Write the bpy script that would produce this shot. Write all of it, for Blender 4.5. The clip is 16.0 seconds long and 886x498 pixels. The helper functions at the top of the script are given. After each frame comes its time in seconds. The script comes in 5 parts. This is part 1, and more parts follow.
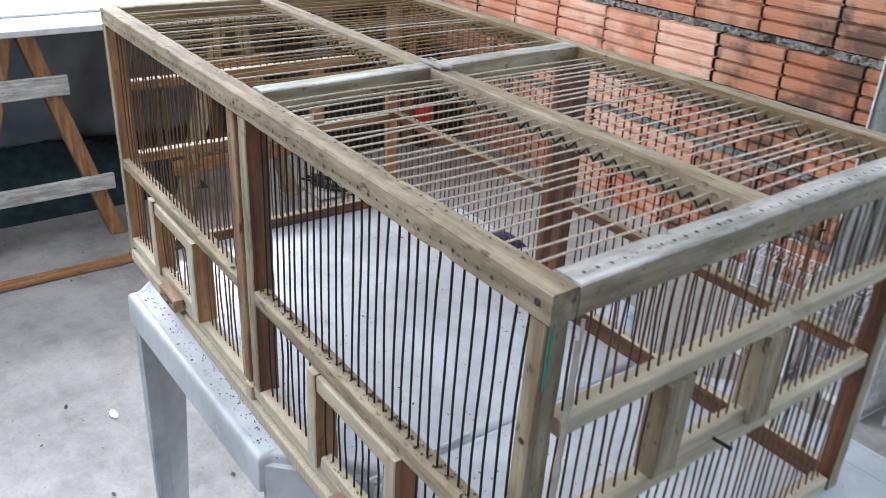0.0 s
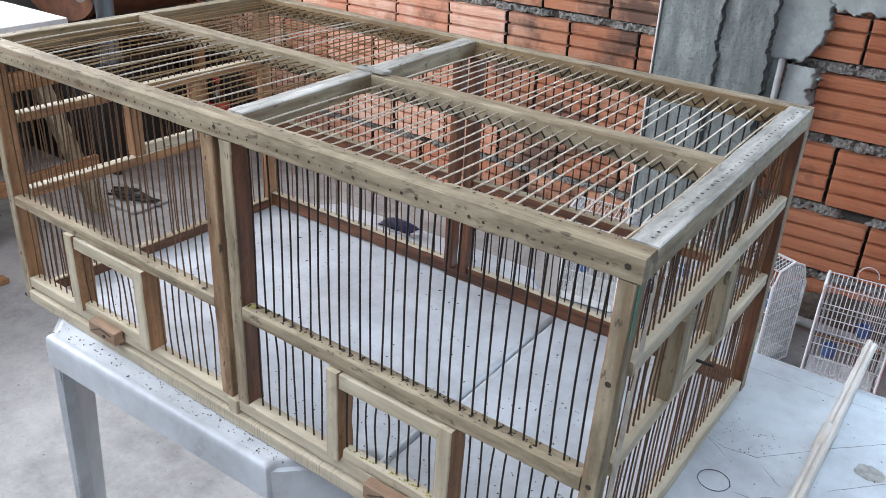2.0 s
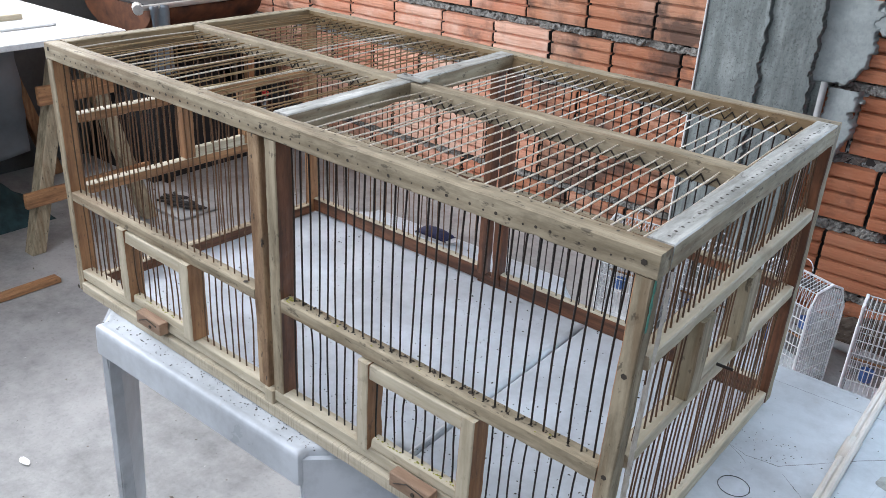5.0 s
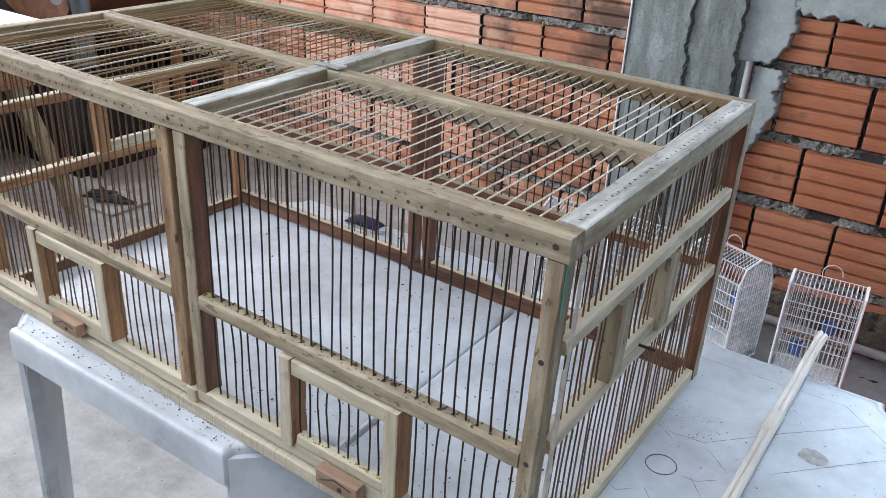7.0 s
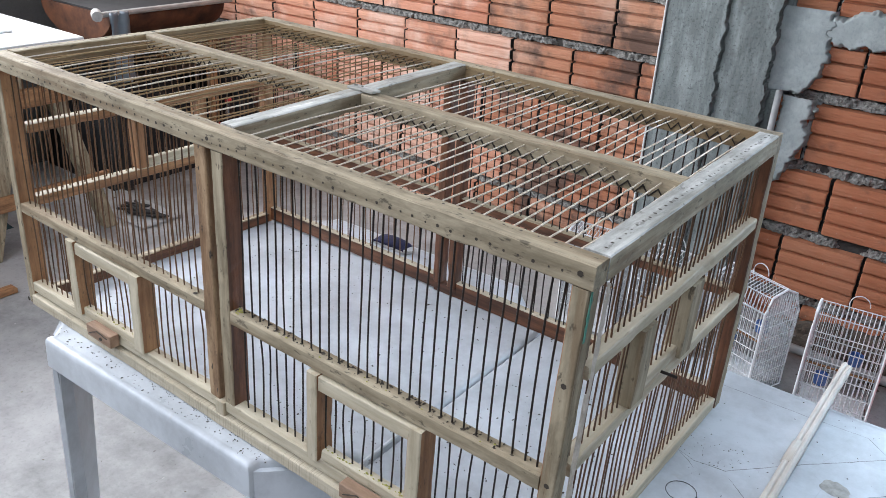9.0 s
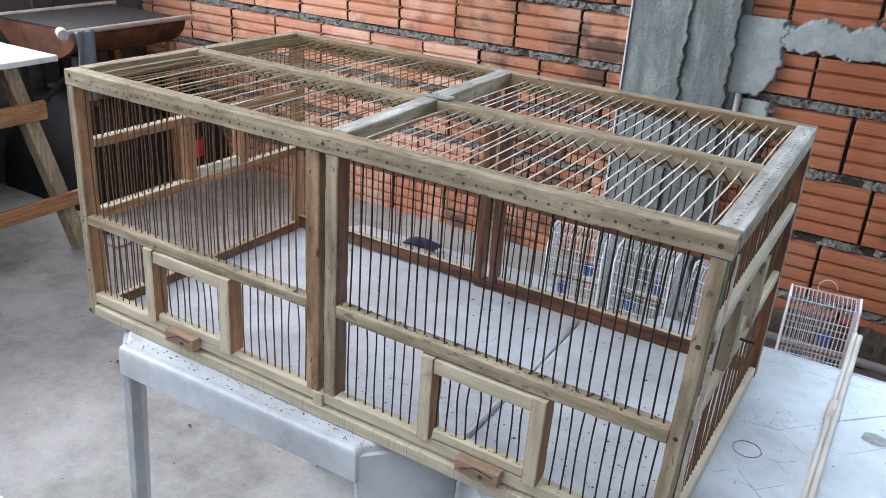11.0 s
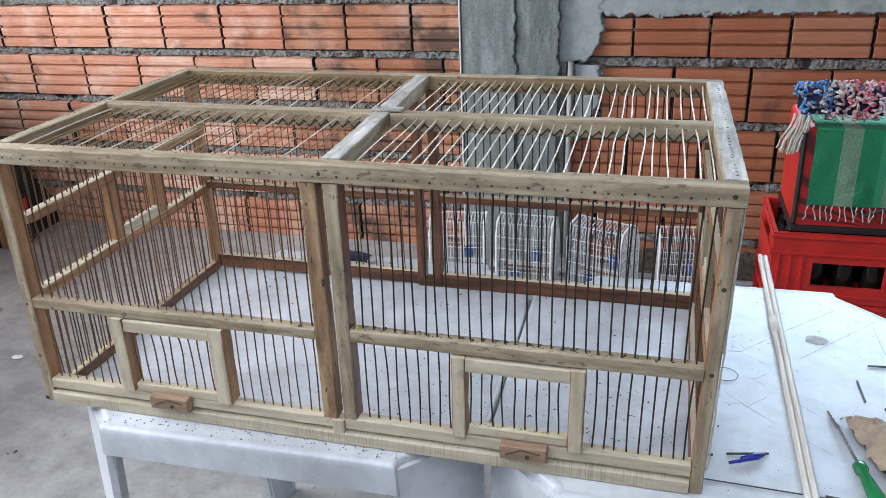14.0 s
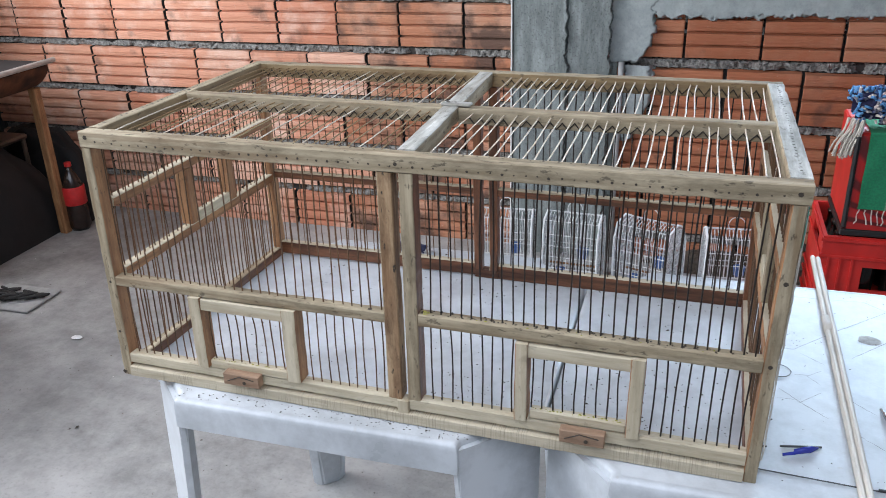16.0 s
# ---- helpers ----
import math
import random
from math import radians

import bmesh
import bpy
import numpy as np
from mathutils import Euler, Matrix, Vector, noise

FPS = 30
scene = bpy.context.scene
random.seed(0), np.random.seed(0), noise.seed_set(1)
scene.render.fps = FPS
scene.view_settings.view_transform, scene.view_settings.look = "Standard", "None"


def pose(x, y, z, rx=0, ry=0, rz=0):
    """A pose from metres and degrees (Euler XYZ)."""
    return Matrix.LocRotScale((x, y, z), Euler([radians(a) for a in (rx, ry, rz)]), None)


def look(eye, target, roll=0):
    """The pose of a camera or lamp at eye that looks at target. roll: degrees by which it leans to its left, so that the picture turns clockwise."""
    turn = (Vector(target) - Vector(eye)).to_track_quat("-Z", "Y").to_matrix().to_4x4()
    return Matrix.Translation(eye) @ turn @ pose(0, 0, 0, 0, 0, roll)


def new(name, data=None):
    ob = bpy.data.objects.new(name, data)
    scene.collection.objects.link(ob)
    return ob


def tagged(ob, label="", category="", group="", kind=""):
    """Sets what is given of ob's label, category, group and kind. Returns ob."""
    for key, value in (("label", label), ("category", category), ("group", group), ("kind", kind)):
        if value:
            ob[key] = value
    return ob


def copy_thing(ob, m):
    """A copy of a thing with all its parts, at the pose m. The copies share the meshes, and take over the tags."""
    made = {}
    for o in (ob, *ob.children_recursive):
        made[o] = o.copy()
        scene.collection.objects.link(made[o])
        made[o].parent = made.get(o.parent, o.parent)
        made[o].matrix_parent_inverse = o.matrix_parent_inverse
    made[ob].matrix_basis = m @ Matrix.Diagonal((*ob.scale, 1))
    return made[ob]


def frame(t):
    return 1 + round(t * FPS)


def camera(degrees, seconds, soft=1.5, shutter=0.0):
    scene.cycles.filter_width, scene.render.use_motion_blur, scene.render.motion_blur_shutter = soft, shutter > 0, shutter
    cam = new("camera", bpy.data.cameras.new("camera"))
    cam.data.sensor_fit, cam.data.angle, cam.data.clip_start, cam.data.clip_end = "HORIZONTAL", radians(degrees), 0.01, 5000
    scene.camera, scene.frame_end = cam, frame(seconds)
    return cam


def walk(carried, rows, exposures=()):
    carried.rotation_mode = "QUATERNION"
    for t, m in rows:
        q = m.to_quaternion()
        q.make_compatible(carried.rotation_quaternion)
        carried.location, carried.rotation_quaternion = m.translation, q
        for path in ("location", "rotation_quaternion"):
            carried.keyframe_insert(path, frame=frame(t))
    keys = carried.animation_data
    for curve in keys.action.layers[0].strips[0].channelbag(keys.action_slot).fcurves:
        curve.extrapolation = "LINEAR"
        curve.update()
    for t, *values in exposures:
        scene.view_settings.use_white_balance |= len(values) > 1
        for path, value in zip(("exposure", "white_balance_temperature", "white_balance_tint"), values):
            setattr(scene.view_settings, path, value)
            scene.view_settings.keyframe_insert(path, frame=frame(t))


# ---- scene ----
cam = camera(56.0, 16.0, 0.8, 0.35)
PATH = [
    (0, (1.4105, -0.3800, 1.449), (0.0003, 0.7250, 0.5610), 3.0),
    (0.5, (1.4805, -0.4712, 1.467), (0.1268, 0.7007, 0.575), 0.7),
    (1, (1.4168, -0.5326, 1.474), (0.1028, 0.7013, 0.607), 0.8),
    (1.5, (1.2558, -0.5704, 1.471), (0.2104, 0.8755, 0.569), 2.0),
    (2, (1.2764, -0.6229, 1.487), (0.2769, 0.8558, 0.586), 2.7),
    (2.5, (1.3061, -0.6367, 1.491), (0.3076, 0.846, 0.596), 2.3),
    (3, (1.3165, -0.658, 1.484), (0.3082, 0.829, 0.605), 2.6),
    (3.2, (1.3132, -0.6679, 1.486), (0.2897, 0.8094, 0.61), 2.8),
    (5.3, (1.3197, -0.6491, 1.483), (0.227, 0.7861, 0.621), 3.0),
    (5.5, (1.3229, -0.6432, 1.481), (0.2546, 0.8064, 0.611), 2.8),
    (6, (1.3322, -0.6314, 1.48), (0.3187, 0.8497, 0.598), 2.6),
    (6.5, (1.3363, -0.6275, 1.48), (0.3503, 0.8709, 0.595), 2.8),
    (7, (1.3334, -0.6234, 1.481), (0.3545, 0.8788, 0.595), 3.0),
    (7.5, (1.3337, -0.6114, 1.478), (0.3589, 0.8937, 0.592), 3.1),
    (8, (1.3342, -0.6305, 1.487), (0.3553, 0.8707, 0.6), 4.0),
    (8.5, (1.3421, -0.6357, 1.496), (0.328, 0.8595, 0.638), 3.8),
    (9, (1.341, -0.6406, 1.494), (0.3005, 0.8422, 0.647), 3.6),
    (9.5, (1.317, -0.639, 1.488), (0.2755, 0.8428, 0.64), 3.7),
    (9.7, (1.2897, -0.6493, 1.484), (0.2482, 0.8315, 0.634), 3.7),
    (11.8, (1.1549, -0.9819, 1.523), (0.3795, 0.689, 0.744), 2.4),
    (12, (1.1346, -0.9944, 1.536), (0.3593, 0.6796, 0.763), 1.3),
    (12.5, (1.01, -0.9771, 1.525), (0.3158, 0.7387, 0.766), -0.3),
    (13, (0.9395, -0.9962, 1.515), (0.3813, 0.756, 0.728), -2.5),
    (13.5, (0.9475, -0.9954, 1.51), (0.4658, 0.7738, 0.711), -2.0),
    (14, (0.9576, -0.9917, 1.518), (0.4858, 0.7743, 0.707), -2.3),
    (14.5, (0.9544, -0.9996, 1.523), (0.4846, 0.7653, 0.709), -2.3),
    (15, (0.9509, -1.0175, 1.521), (0.4408, 0.7375, 0.708), -2.3),
    (15.5, (0.9341, -1.0481, 1.526), (0.4169, 0.7031, 0.71), -1.9),
    (16, (0.9239, -1.0558, 1.528), (0.3735, 0.6872, 0.716), -1.8),
]
walk(cam, [(t, look(eye, target, roll)) for t, eye, target, roll in PATH], [(0, 0.07), (9.7, 0.07), (12.0, 0.0), (16, 0.0)])

# ---- world and light ----
world = bpy.data.worlds.new("sky")
scene.world = world
world.use_nodes = True
wn = world.node_tree.nodes
sky = wn.new("ShaderNodeTexSky")
sky.sky_type, sky.sun_disc = "NISHITA", False
sky.sun_elevation, sky.sun_rotation = radians(50), radians(120)
world.node_tree.links.new(sky.outputs[0], wn["Background"].inputs[0])
wn["Background"].inputs[1].default_value = 0.12


def area(name, m, sx, sy, watts, colour):
    d = bpy.data.lights.new(name, "AREA")
    d.shape, d.size, d.size_y, d.energy, d.color = "RECTANGLE", sx, sy, watts, colour
    ob = new(name, d)
    ob.matrix_world = m
    return ob


# Overhead opening and left window are unseen, placed where daylight seems to enter
area("skylight_yard", look((-0.6, -1.7, 2.96), (-0.6, -1.7, 0.0)), 4.0, 3.2, 130, (0.90, 0.95, 1.05))
area("skylight_left", look((-2.72, 0.35, 1.85), (0, 0.35, 1.5)), 2.5, 1.1, 185, (0.92, 0.95, 1.03))
area("skylight_window", look((1.95, 2.56, 1.72), (1.95, 0, 1.0)), 1.9, 1.3, 70, (0.68, 0.94, 1.24))

# ---- materials ----


def material(name, rough=0.6, metal=0.0):
    m = bpy.data.materials.new(name)
    m.use_nodes = True
    b = m.node_tree.nodes["Principled BSDF"]
    b.inputs["Roughness"].default_value = rough
    b.inputs["Metallic"].default_value = metal
    return m, m.node_tree, b


def node(nt, kind, **sockets):
    n = nt.nodes.new(kind)
    for k, v in sockets.items():
        n.inputs[k.replace("_", " ")].default_value = v
    return n


def coords(nt, scale=(1, 1, 1), which="Object"):
    tc = nt.nodes.new("ShaderNodeTexCoord")
    mp = nt.nodes.new("ShaderNodeMapping")
    mp.inputs["Scale"].default_value = scale
    nt.links.new(tc.outputs[which], mp.inputs[0])
    return mp.outputs[0]


def noise_tex(nt, vec, scale, detail=4.0, rough=0.55):
    n = node(nt, "ShaderNodeTexNoise", Scale=scale, Detail=detail, Roughness=rough)
    nt.links.new(vec, n.inputs["Vector"])
    return n.outputs["Fac"]


def ramp(nt, fac, *stops):
    r = nt.nodes.new("ShaderNodeValToRGB")
    e = r.color_ramp.elements
    while len(e) < len(stops):
        e.new(0.5)
    for el, (p, c) in zip(e, stops):
        el.position = p
        el.color = (*c, 1)
    nt.links.new(fac, r.inputs[0])
    return r.outputs[0]


def mix(nt, fac, a, b, mode="MIX"):
    n = nt.nodes.new("ShaderNodeMix")
    n.data_type, n.blend_type = "RGBA", mode
    for sock, v in ((0, fac), (6, a), (7, b)):
        if isinstance(v, bpy.types.NodeSocket):
            nt.links.new(v, n.inputs[sock])
        elif sock == 0:
            n.inputs[0].default_value = v
        else:
            n.inputs[sock].default_value = (*v, 1)
    return n.outputs[2]


def bump(nt, bsdf, height, strength, dist=0.002):
    n = node(nt, "ShaderNodeBump", Strength=strength, Distance=dist)
    nt.links.new(height, n.inputs["Height"])
    nt.links.new(n.outputs[0], bsdf.inputs["Normal"])


def wood(name, dark, light, axis, rough=0.65, stain=0.5, spots=0.0):
    m, nt, b = material(name, rough)
    sc = [38.0, 38.0, 38.0]
    sc[axis] = 2.2
    v = coords(nt, tuple(sc))
    grain = noise_tex(nt, v, 2.2, 6, 0.6)
    col = ramp(nt, grain, (0.3, dark), (0.72, light))
    sb = [30.0, 30.0, 30.0]
    sb[axis] = 9.0
    big = noise_tex(nt, coords(nt, tuple(sb)), 1.3, 6, 0.7)
    mask = ramp(nt, big, (0.42, (0, 0, 0)), (0.64, (1, 1, 1)))
    dirty = mix(nt, stain, col, tuple(c * 0.55 for c in dark))
    col = mix(nt, mask, col, dirty)
    if spots:
        ss = [120.0, 120.0, 120.0]
        ss[axis] = 45.0
        sp = noise_tex(nt, coords(nt, tuple(ss)), 1.0, 4, 0.65)
        col = mix(nt, ramp(nt, sp, (0.60, (0, 0, 0)), (0.665, (spots, spots, spots))), col, (0.03, 0.022, 0.014))
        sl = [26.0, 26.0, 26.0]
        sl[axis] = 1.4
        brown = noise_tex(nt, coords(nt, tuple(sl)), 1.7, 5, 0.62)
        k = 0.65 * spots
        col = mix(nt, ramp(nt, brown, (0.54, (0, 0, 0)), (0.62, (k, k, k))), col, tuple(c * f for c, f in zip(dark, (0.75, 0.55, 0.42))))
    nt.links.new(col, b.inputs["Base Color"])
    bump(nt, b, mix(nt, 0.4, grain, big), 0.7, 0.0022)
    return m


PALE = [wood("weathered_pine_" + a, (0.245, 0.193, 0.117), (0.50, 0.422, 0.293), i, 0.78, 0.65, 0.65) for i, a in enumerate("xyz")]
FRESH = [wood("fresh_pine_" + a, (0.42, 0.352, 0.238), (0.66, 0.595, 0.45), i, 0.7, 0.3, 0.22) for i, a in enumerate("xyz")]
BROWN = [wood("dark_brown_wood_" + a, (0.055, 0.020, 0.009), (0.26, 0.105, 0.048), i, 0.45, 0.6, 0.35) for i, a in enumerate("xyz")]
TAN = [wood("orange_tan_wood_" + a, (0.21, 0.092, 0.036), (0.49, 0.262, 0.118), i, 0.62, 0.5, 0.45) for i, a in enumerate("xyz")]
OCHRE = [wood("ochre_stained_wood_" + a, (0.15, 0.098, 0.045), (0.37, 0.262, 0.135), i, 0.68, 0.5, 0.55) for i, a in enumerate("xyz")]
WHITED = [wood("whitewashed_wood_" + a, (0.27, 0.265, 0.225), (0.72, 0.715, 0.67), i, 0.72, 0.6, 0.45) for i, a in enumerate("xyz")]


def sawn_wood():
    m, nt, b = material("saw_marked_board", 0.8)
    n = noise_tex(nt, coords(nt, (520, 20, 8)), 1.0, 3, 0.6)
    g = noise_tex(nt, coords(nt, (5, 40, 60)), 1.5, 6, 0.65)
    gate = noise_tex(nt, coords(nt), 14, 3, 0.6)
    c = ramp(nt, g, (0.3, (0.37, 0.315, 0.22)), (0.7, (0.58, 0.515, 0.39)))
    mark = mix(nt, 1.0, ramp(nt, n, (0.50, (0, 0, 0)), (0.62, (0.42, 0.42, 0.42))), ramp(nt, gate, (0.40, (0, 0, 0)), (0.52, (1, 1, 1))), "MULTIPLY")
    nt.links.new(mix(nt, mark, c, (0.13, 0.105, 0.075)), b.inputs["Base Color"])
    bump(nt, b, n, 0.3, 0.001)
    return m


SAWN = sawn_wood()
STREAKED = [wood("gnawed_pine_" + a, (0.20, 0.10, 0.045), (0.52, 0.37, 0.215), i, 0.7, 0.8, 1.0) for i, a in enumerate("xyz")]
PINK = wood("reddish_pine", (0.25, 0.15, 0.09), (0.43, 0.29, 0.195), 0, 0.65, 0.5)


def plain(name, colour, rough=0.5, metal=0.0, var=0.25, scale=30.0, bumpy=0.0):
    m, nt, b = material(name, rough, metal)
    n = noise_tex(nt, coords(nt), scale, 5, 0.6)
    dark = tuple(c * (1 - var) for c in colour)
    nt.links.new(ramp(nt, n, (0.35, dark), (0.65, colour)), b.inputs["Base Color"])
    if bumpy:
        bump(nt, b, n, bumpy, 0.003)
    return m


def wire_metal(name, lo, hi, rusty):
    m, nt, b = material(name, 0.5, 0.25)
    n = noise_tex(nt, coords(nt, which="Generated"), 4.0, 4)
    info = nt.nodes.new("ShaderNodeObjectInfo")
    base = ramp(nt, n, (0.4, lo), (0.65, hi))
    rust = mix(nt, info.outputs["Random"], base, rusty)
    nt.links.new(rust, b.inputs["Base Color"])
    return m


# Steel and zinc are one wire: dark and bright reflections put into colour
WIRE = wire_metal("shaded_steel_wire", (0.010, 0.008, 0.007), (0.030, 0.025, 0.021), (0.030, 0.019, 0.012))
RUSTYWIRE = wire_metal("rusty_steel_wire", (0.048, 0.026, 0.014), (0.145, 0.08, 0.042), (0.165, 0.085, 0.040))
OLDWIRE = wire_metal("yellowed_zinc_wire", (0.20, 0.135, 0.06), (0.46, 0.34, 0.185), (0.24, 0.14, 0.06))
TOPWIRE = plain("skylit_zinc_wire", (0.80, 0.70, 0.56), 0.38, 0.1, 0.5, 60)
DARKWIRE = plain("dark_iron_wire", (0.026, 0.019, 0.013), 0.85, 0.0)
DARK = plain("blackened_nail_hole", (0.055, 0.042, 0.03), 0.8)


def concrete(name, lo, hi, patch, rough=0.75, scale=1.0, bumpy=0.5, specks=False):
    m, nt, b = material(name, rough)
    v = coords(nt)
    big = noise_tex(nt, v, 1.6 * scale, 6, 0.65)
    mid = noise_tex(nt, v, 11 * scale, 6, 0.7)
    fine = noise_tex(nt, v, 90 * scale, 4, 0.6)
    c = ramp(nt, mid, (0.33, lo), (0.68, hi))
    c = mix(nt, ramp(nt, big, (0.47, (0, 0, 0)), (0.62, (0.75, 0.75, 0.75))), c, patch)
    c = mix(nt, ramp(nt, fine, (0.32, (0.2, 0.2, 0.2)), (0.46, (0, 0, 0))), c, tuple(x * 0.5 for x in lo))
    if specks:
        sp = noise_tex(nt, v, 46, 3, 0.5)
        c = mix(nt, ramp(nt, sp, (0.72, (0, 0, 0)), (0.76, (0.4, 0.4, 0.4))), c, (0.12, 0.10, 0.085))
    nt.links.new(c, b.inputs["Base Color"])
    h = mix(nt, 0.5, mid, fine)
    bump(nt, b, h, bumpy, 0.006)
    return m


FLOOR = concrete("worn_concrete_floor", (0.19, 0.187, 0.181), (0.33, 0.325, 0.313), (0.405, 0.396, 0.38), 0.6, 1.0, 0.3, True)
MORTAR = concrete("grey_mortar", (0.045, 0.042, 0.037), (0.40, 0.39, 0.36), (0.21, 0.20, 0.18), 0.9, 7.0, 1.0)
PLASTER = concrete("smooth_grey_plaster", (0.25, 0.285, 0.278), (0.41, 0.45, 0.438), (0.33, 0.37, 0.36), 0.7, 1.6, 0.22)
# Dark grey plaster, darkened further so that the walls bounce less light
ROOMWALL = concrete("darkened_wall_plaster", (0.08, 0.08, 0.077), (0.125, 0.125, 0.12), (0.10, 0.10, 0.096), 0.85, 1.0, 0.3)
# Near black: the shade deep in open brick joints, put into the colour
GAP = concrete("joint_shade_dark", (0.022, 0.020, 0.018), (0.05, 0.047, 0.043), (0.035, 0.032, 0.03), 0.9, 3.0, 0.6)


def column_material():
    m, nt, b = material("rough_cast_concrete", 0.85)
    v = coords(nt)
    streak = noise_tex(nt, coords(nt, (9, 9, 1.6)), 2.0, 7, 0.7)
    mid = noise_tex(nt, v, 14, 7, 0.75)
    fine = noise_tex(nt, v, 120, 4, 0.65)
    c = ramp(nt, streak, (0.32, (0.105, 0.12, 0.115)), (0.5, (0.195, 0.22, 0.212)), (0.68, (0.33, 0.365, 0.352)))
    c = mix(nt, ramp(nt, mid, (0.36, (0.5, 0.5, 0.5)), (0.5, (0, 0, 0))), c, (0.15, 0.165, 0.16))
    c = mix(nt, ramp(nt, fine, (0.36, (0.6, 0.6, 0.6)), (0.45, (0, 0, 0))), c, (0.07, 0.075, 0.072))
    nt.links.new(c, b.inputs["Base Color"])
    bump(nt, b, mix(nt, 0.35, mid, fine), 0.5, 0.005)
    return m


COLUMN = column_material()


def brick_material(name, c0, c1, c2, dust_colour, dust_most, scorch=0.54):
    m, nt, b = material(name, 0.8)
    info = nt.nodes.new("ShaderNodeObjectInfo")
    geo = nt.nodes.new("ShaderNodeNewGeometry")
    base = ramp(nt, info.outputs["Random"], (0.0, c0), (0.5, c1), (1.0, c2))
    mp = nt.nodes.new("ShaderNodeMapping")
    nt.links.new(geo.outputs["Position"], mp.inputs[0])
    streak = nt.nodes.new("ShaderNodeMapping")
    streak.inputs["Scale"].default_value = (3, 3, 40)
    nt.links.new(geo.outputs["Position"], streak.inputs[0])
    s = noise_tex(nt, streak.outputs[0], 2.5, 5, 0.6)
    base = mix(nt, ramp(nt, s, (0.32, (0.4, 0.4, 0.4)), (0.58, (0, 0, 0))), base, (0.34, 0.11, 0.05))
    thin = nt.nodes.new("ShaderNodeMapping")
    thin.inputs["Scale"].default_value = (7, 7, 150)
    nt.links.new(geo.outputs["Position"], thin.inputs[0])
    t2 = noise_tex(nt, thin.outputs[0], 1.6, 4, 0.6)
    base = mix(nt, ramp(nt, t2, (0.30, (0.3, 0.3, 0.3)), (0.40, (0, 0, 0))), base, (0.13, 0.045, 0.024))
    scuff = noise_tex(nt, mp.outputs[0], 60, 4, 0.7)
    base = mix(nt, ramp(nt, scuff, (0.66, (0, 0, 0)), (0.74, (0.5, 0.5, 0.5))), base, (0.55, 0.44, 0.36))
    dust = noise_tex(nt, mp.outputs[0], 5.5, 6, 0.65)
    base = mix(nt, ramp(nt, dust, (0.48, (0, 0, 0)), (0.72, (dust_most, dust_most, dust_most))), base, dust_colour)
    tco = nt.nodes.new("ShaderNodeTexCoord")
    wn4 = node(nt, "ShaderNodeTexNoise", Scale=5.5, Detail=6.0, Roughness=0.6)
    wn4.noise_dimensions = "4D"
    nt.links.new(tco.outputs["Object"], wn4.inputs["Vector"])
    wmul = nt.nodes.new("ShaderNodeMath")
    wmul.operation = "MULTIPLY"
    wmul.inputs[1].default_value = 60.0
    nt.links.new(info.outputs["Random"], wmul.inputs[0])
    nt.links.new(wmul.outputs[0], wn4.inputs["W"])
    soot = wn4.outputs["Fac"]
    base = mix(nt, ramp(nt, soot, (scorch, (0, 0, 0)), (scorch + 0.13, (0.88, 0.88, 0.88))), base, (0.075, 0.045, 0.033))
    nt.links.new(base, b.inputs["Base Color"])
    w = node(nt, "ShaderNodeTexWave", Scale=30.0, Distortion=6.0, Detail=3.0)
    w.bands_direction = "Z"
    nt.links.new(mp.outputs[0], w.inputs["Vector"])
    rib = mix(nt, 0.55, w.outputs["Fac"], noise_tex(nt, streak.outputs[0], 9.0, 5, 0.7))
    bump(nt, b, rib, 0.42, 0.004)
    return m


BRICK = brick_material("orange_fired_brick", (0.33, 0.108, 0.048), (0.41, 0.145, 0.066), (0.45, 0.195, 0.105), (0.48, 0.26, 0.165), 0.35, 0.58)
# Pinker bricks on the left; part of their brightness is window light, painted in
PALEBRICK = brick_material("pale_pink_fired_brick", (0.50, 0.20, 0.115), (0.60, 0.295, 0.19), (0.69, 0.41, 0.295), (0.73, 0.56, 0.46), 0.65, 0.57)

SOOTYBRICK = brick_material("scorched_fired_brick", (0.38, 0.142, 0.07), (0.46, 0.20, 0.108), (0.52, 0.27, 0.165), (0.58, 0.40, 0.30), 0.5, 0.47)


def table_plastic():
    m, nt, b = material("scuffed_white_plastic", 0.33)
    v = coords(nt)
    n1 = noise_tex(nt, v, 7, 6, 0.7)
    n2 = noise_tex(nt, v, 55, 4, 0.6)
    c = ramp(nt, n1, (0.36, (0.42, 0.445, 0.465)), (0.6, (0.585, 0.62, 0.65)))
    vor = node(nt, "ShaderNodeTexVoronoi", Scale=5.2)
    vor.feature = "DISTANCE_TO_EDGE"
    nt.links.new(v, vor.inputs["Vector"])
    line = ramp(nt, vor.outputs["Distance"], (0.0012, (0.3, 0.3, 0.3)), (0.0035, (0, 0, 0)))
    gate = ramp(nt, noise_tex(nt, v, 4, 2), (0.46, (0, 0, 0)), (0.54, (1, 1, 1)))
    c = mix(nt, mix(nt, 1.0, line, gate, "MULTIPLY"), c, (0.36, 0.38, 0.40))
    c = mix(nt, ramp(nt, n2, (0.66, (0, 0, 0)), (0.76, (0.5, 0.5, 0.5))), c, (0.42, 0.40, 0.37))
    nt.links.new(c, b.inputs["Base Color"])
    nt.links.new(ramp(nt, n1, (0.3, (0.26, 0.26, 0.26)), (0.7, (0.45, 0.45, 0.45))), b.inputs["Roughness"])
    return m


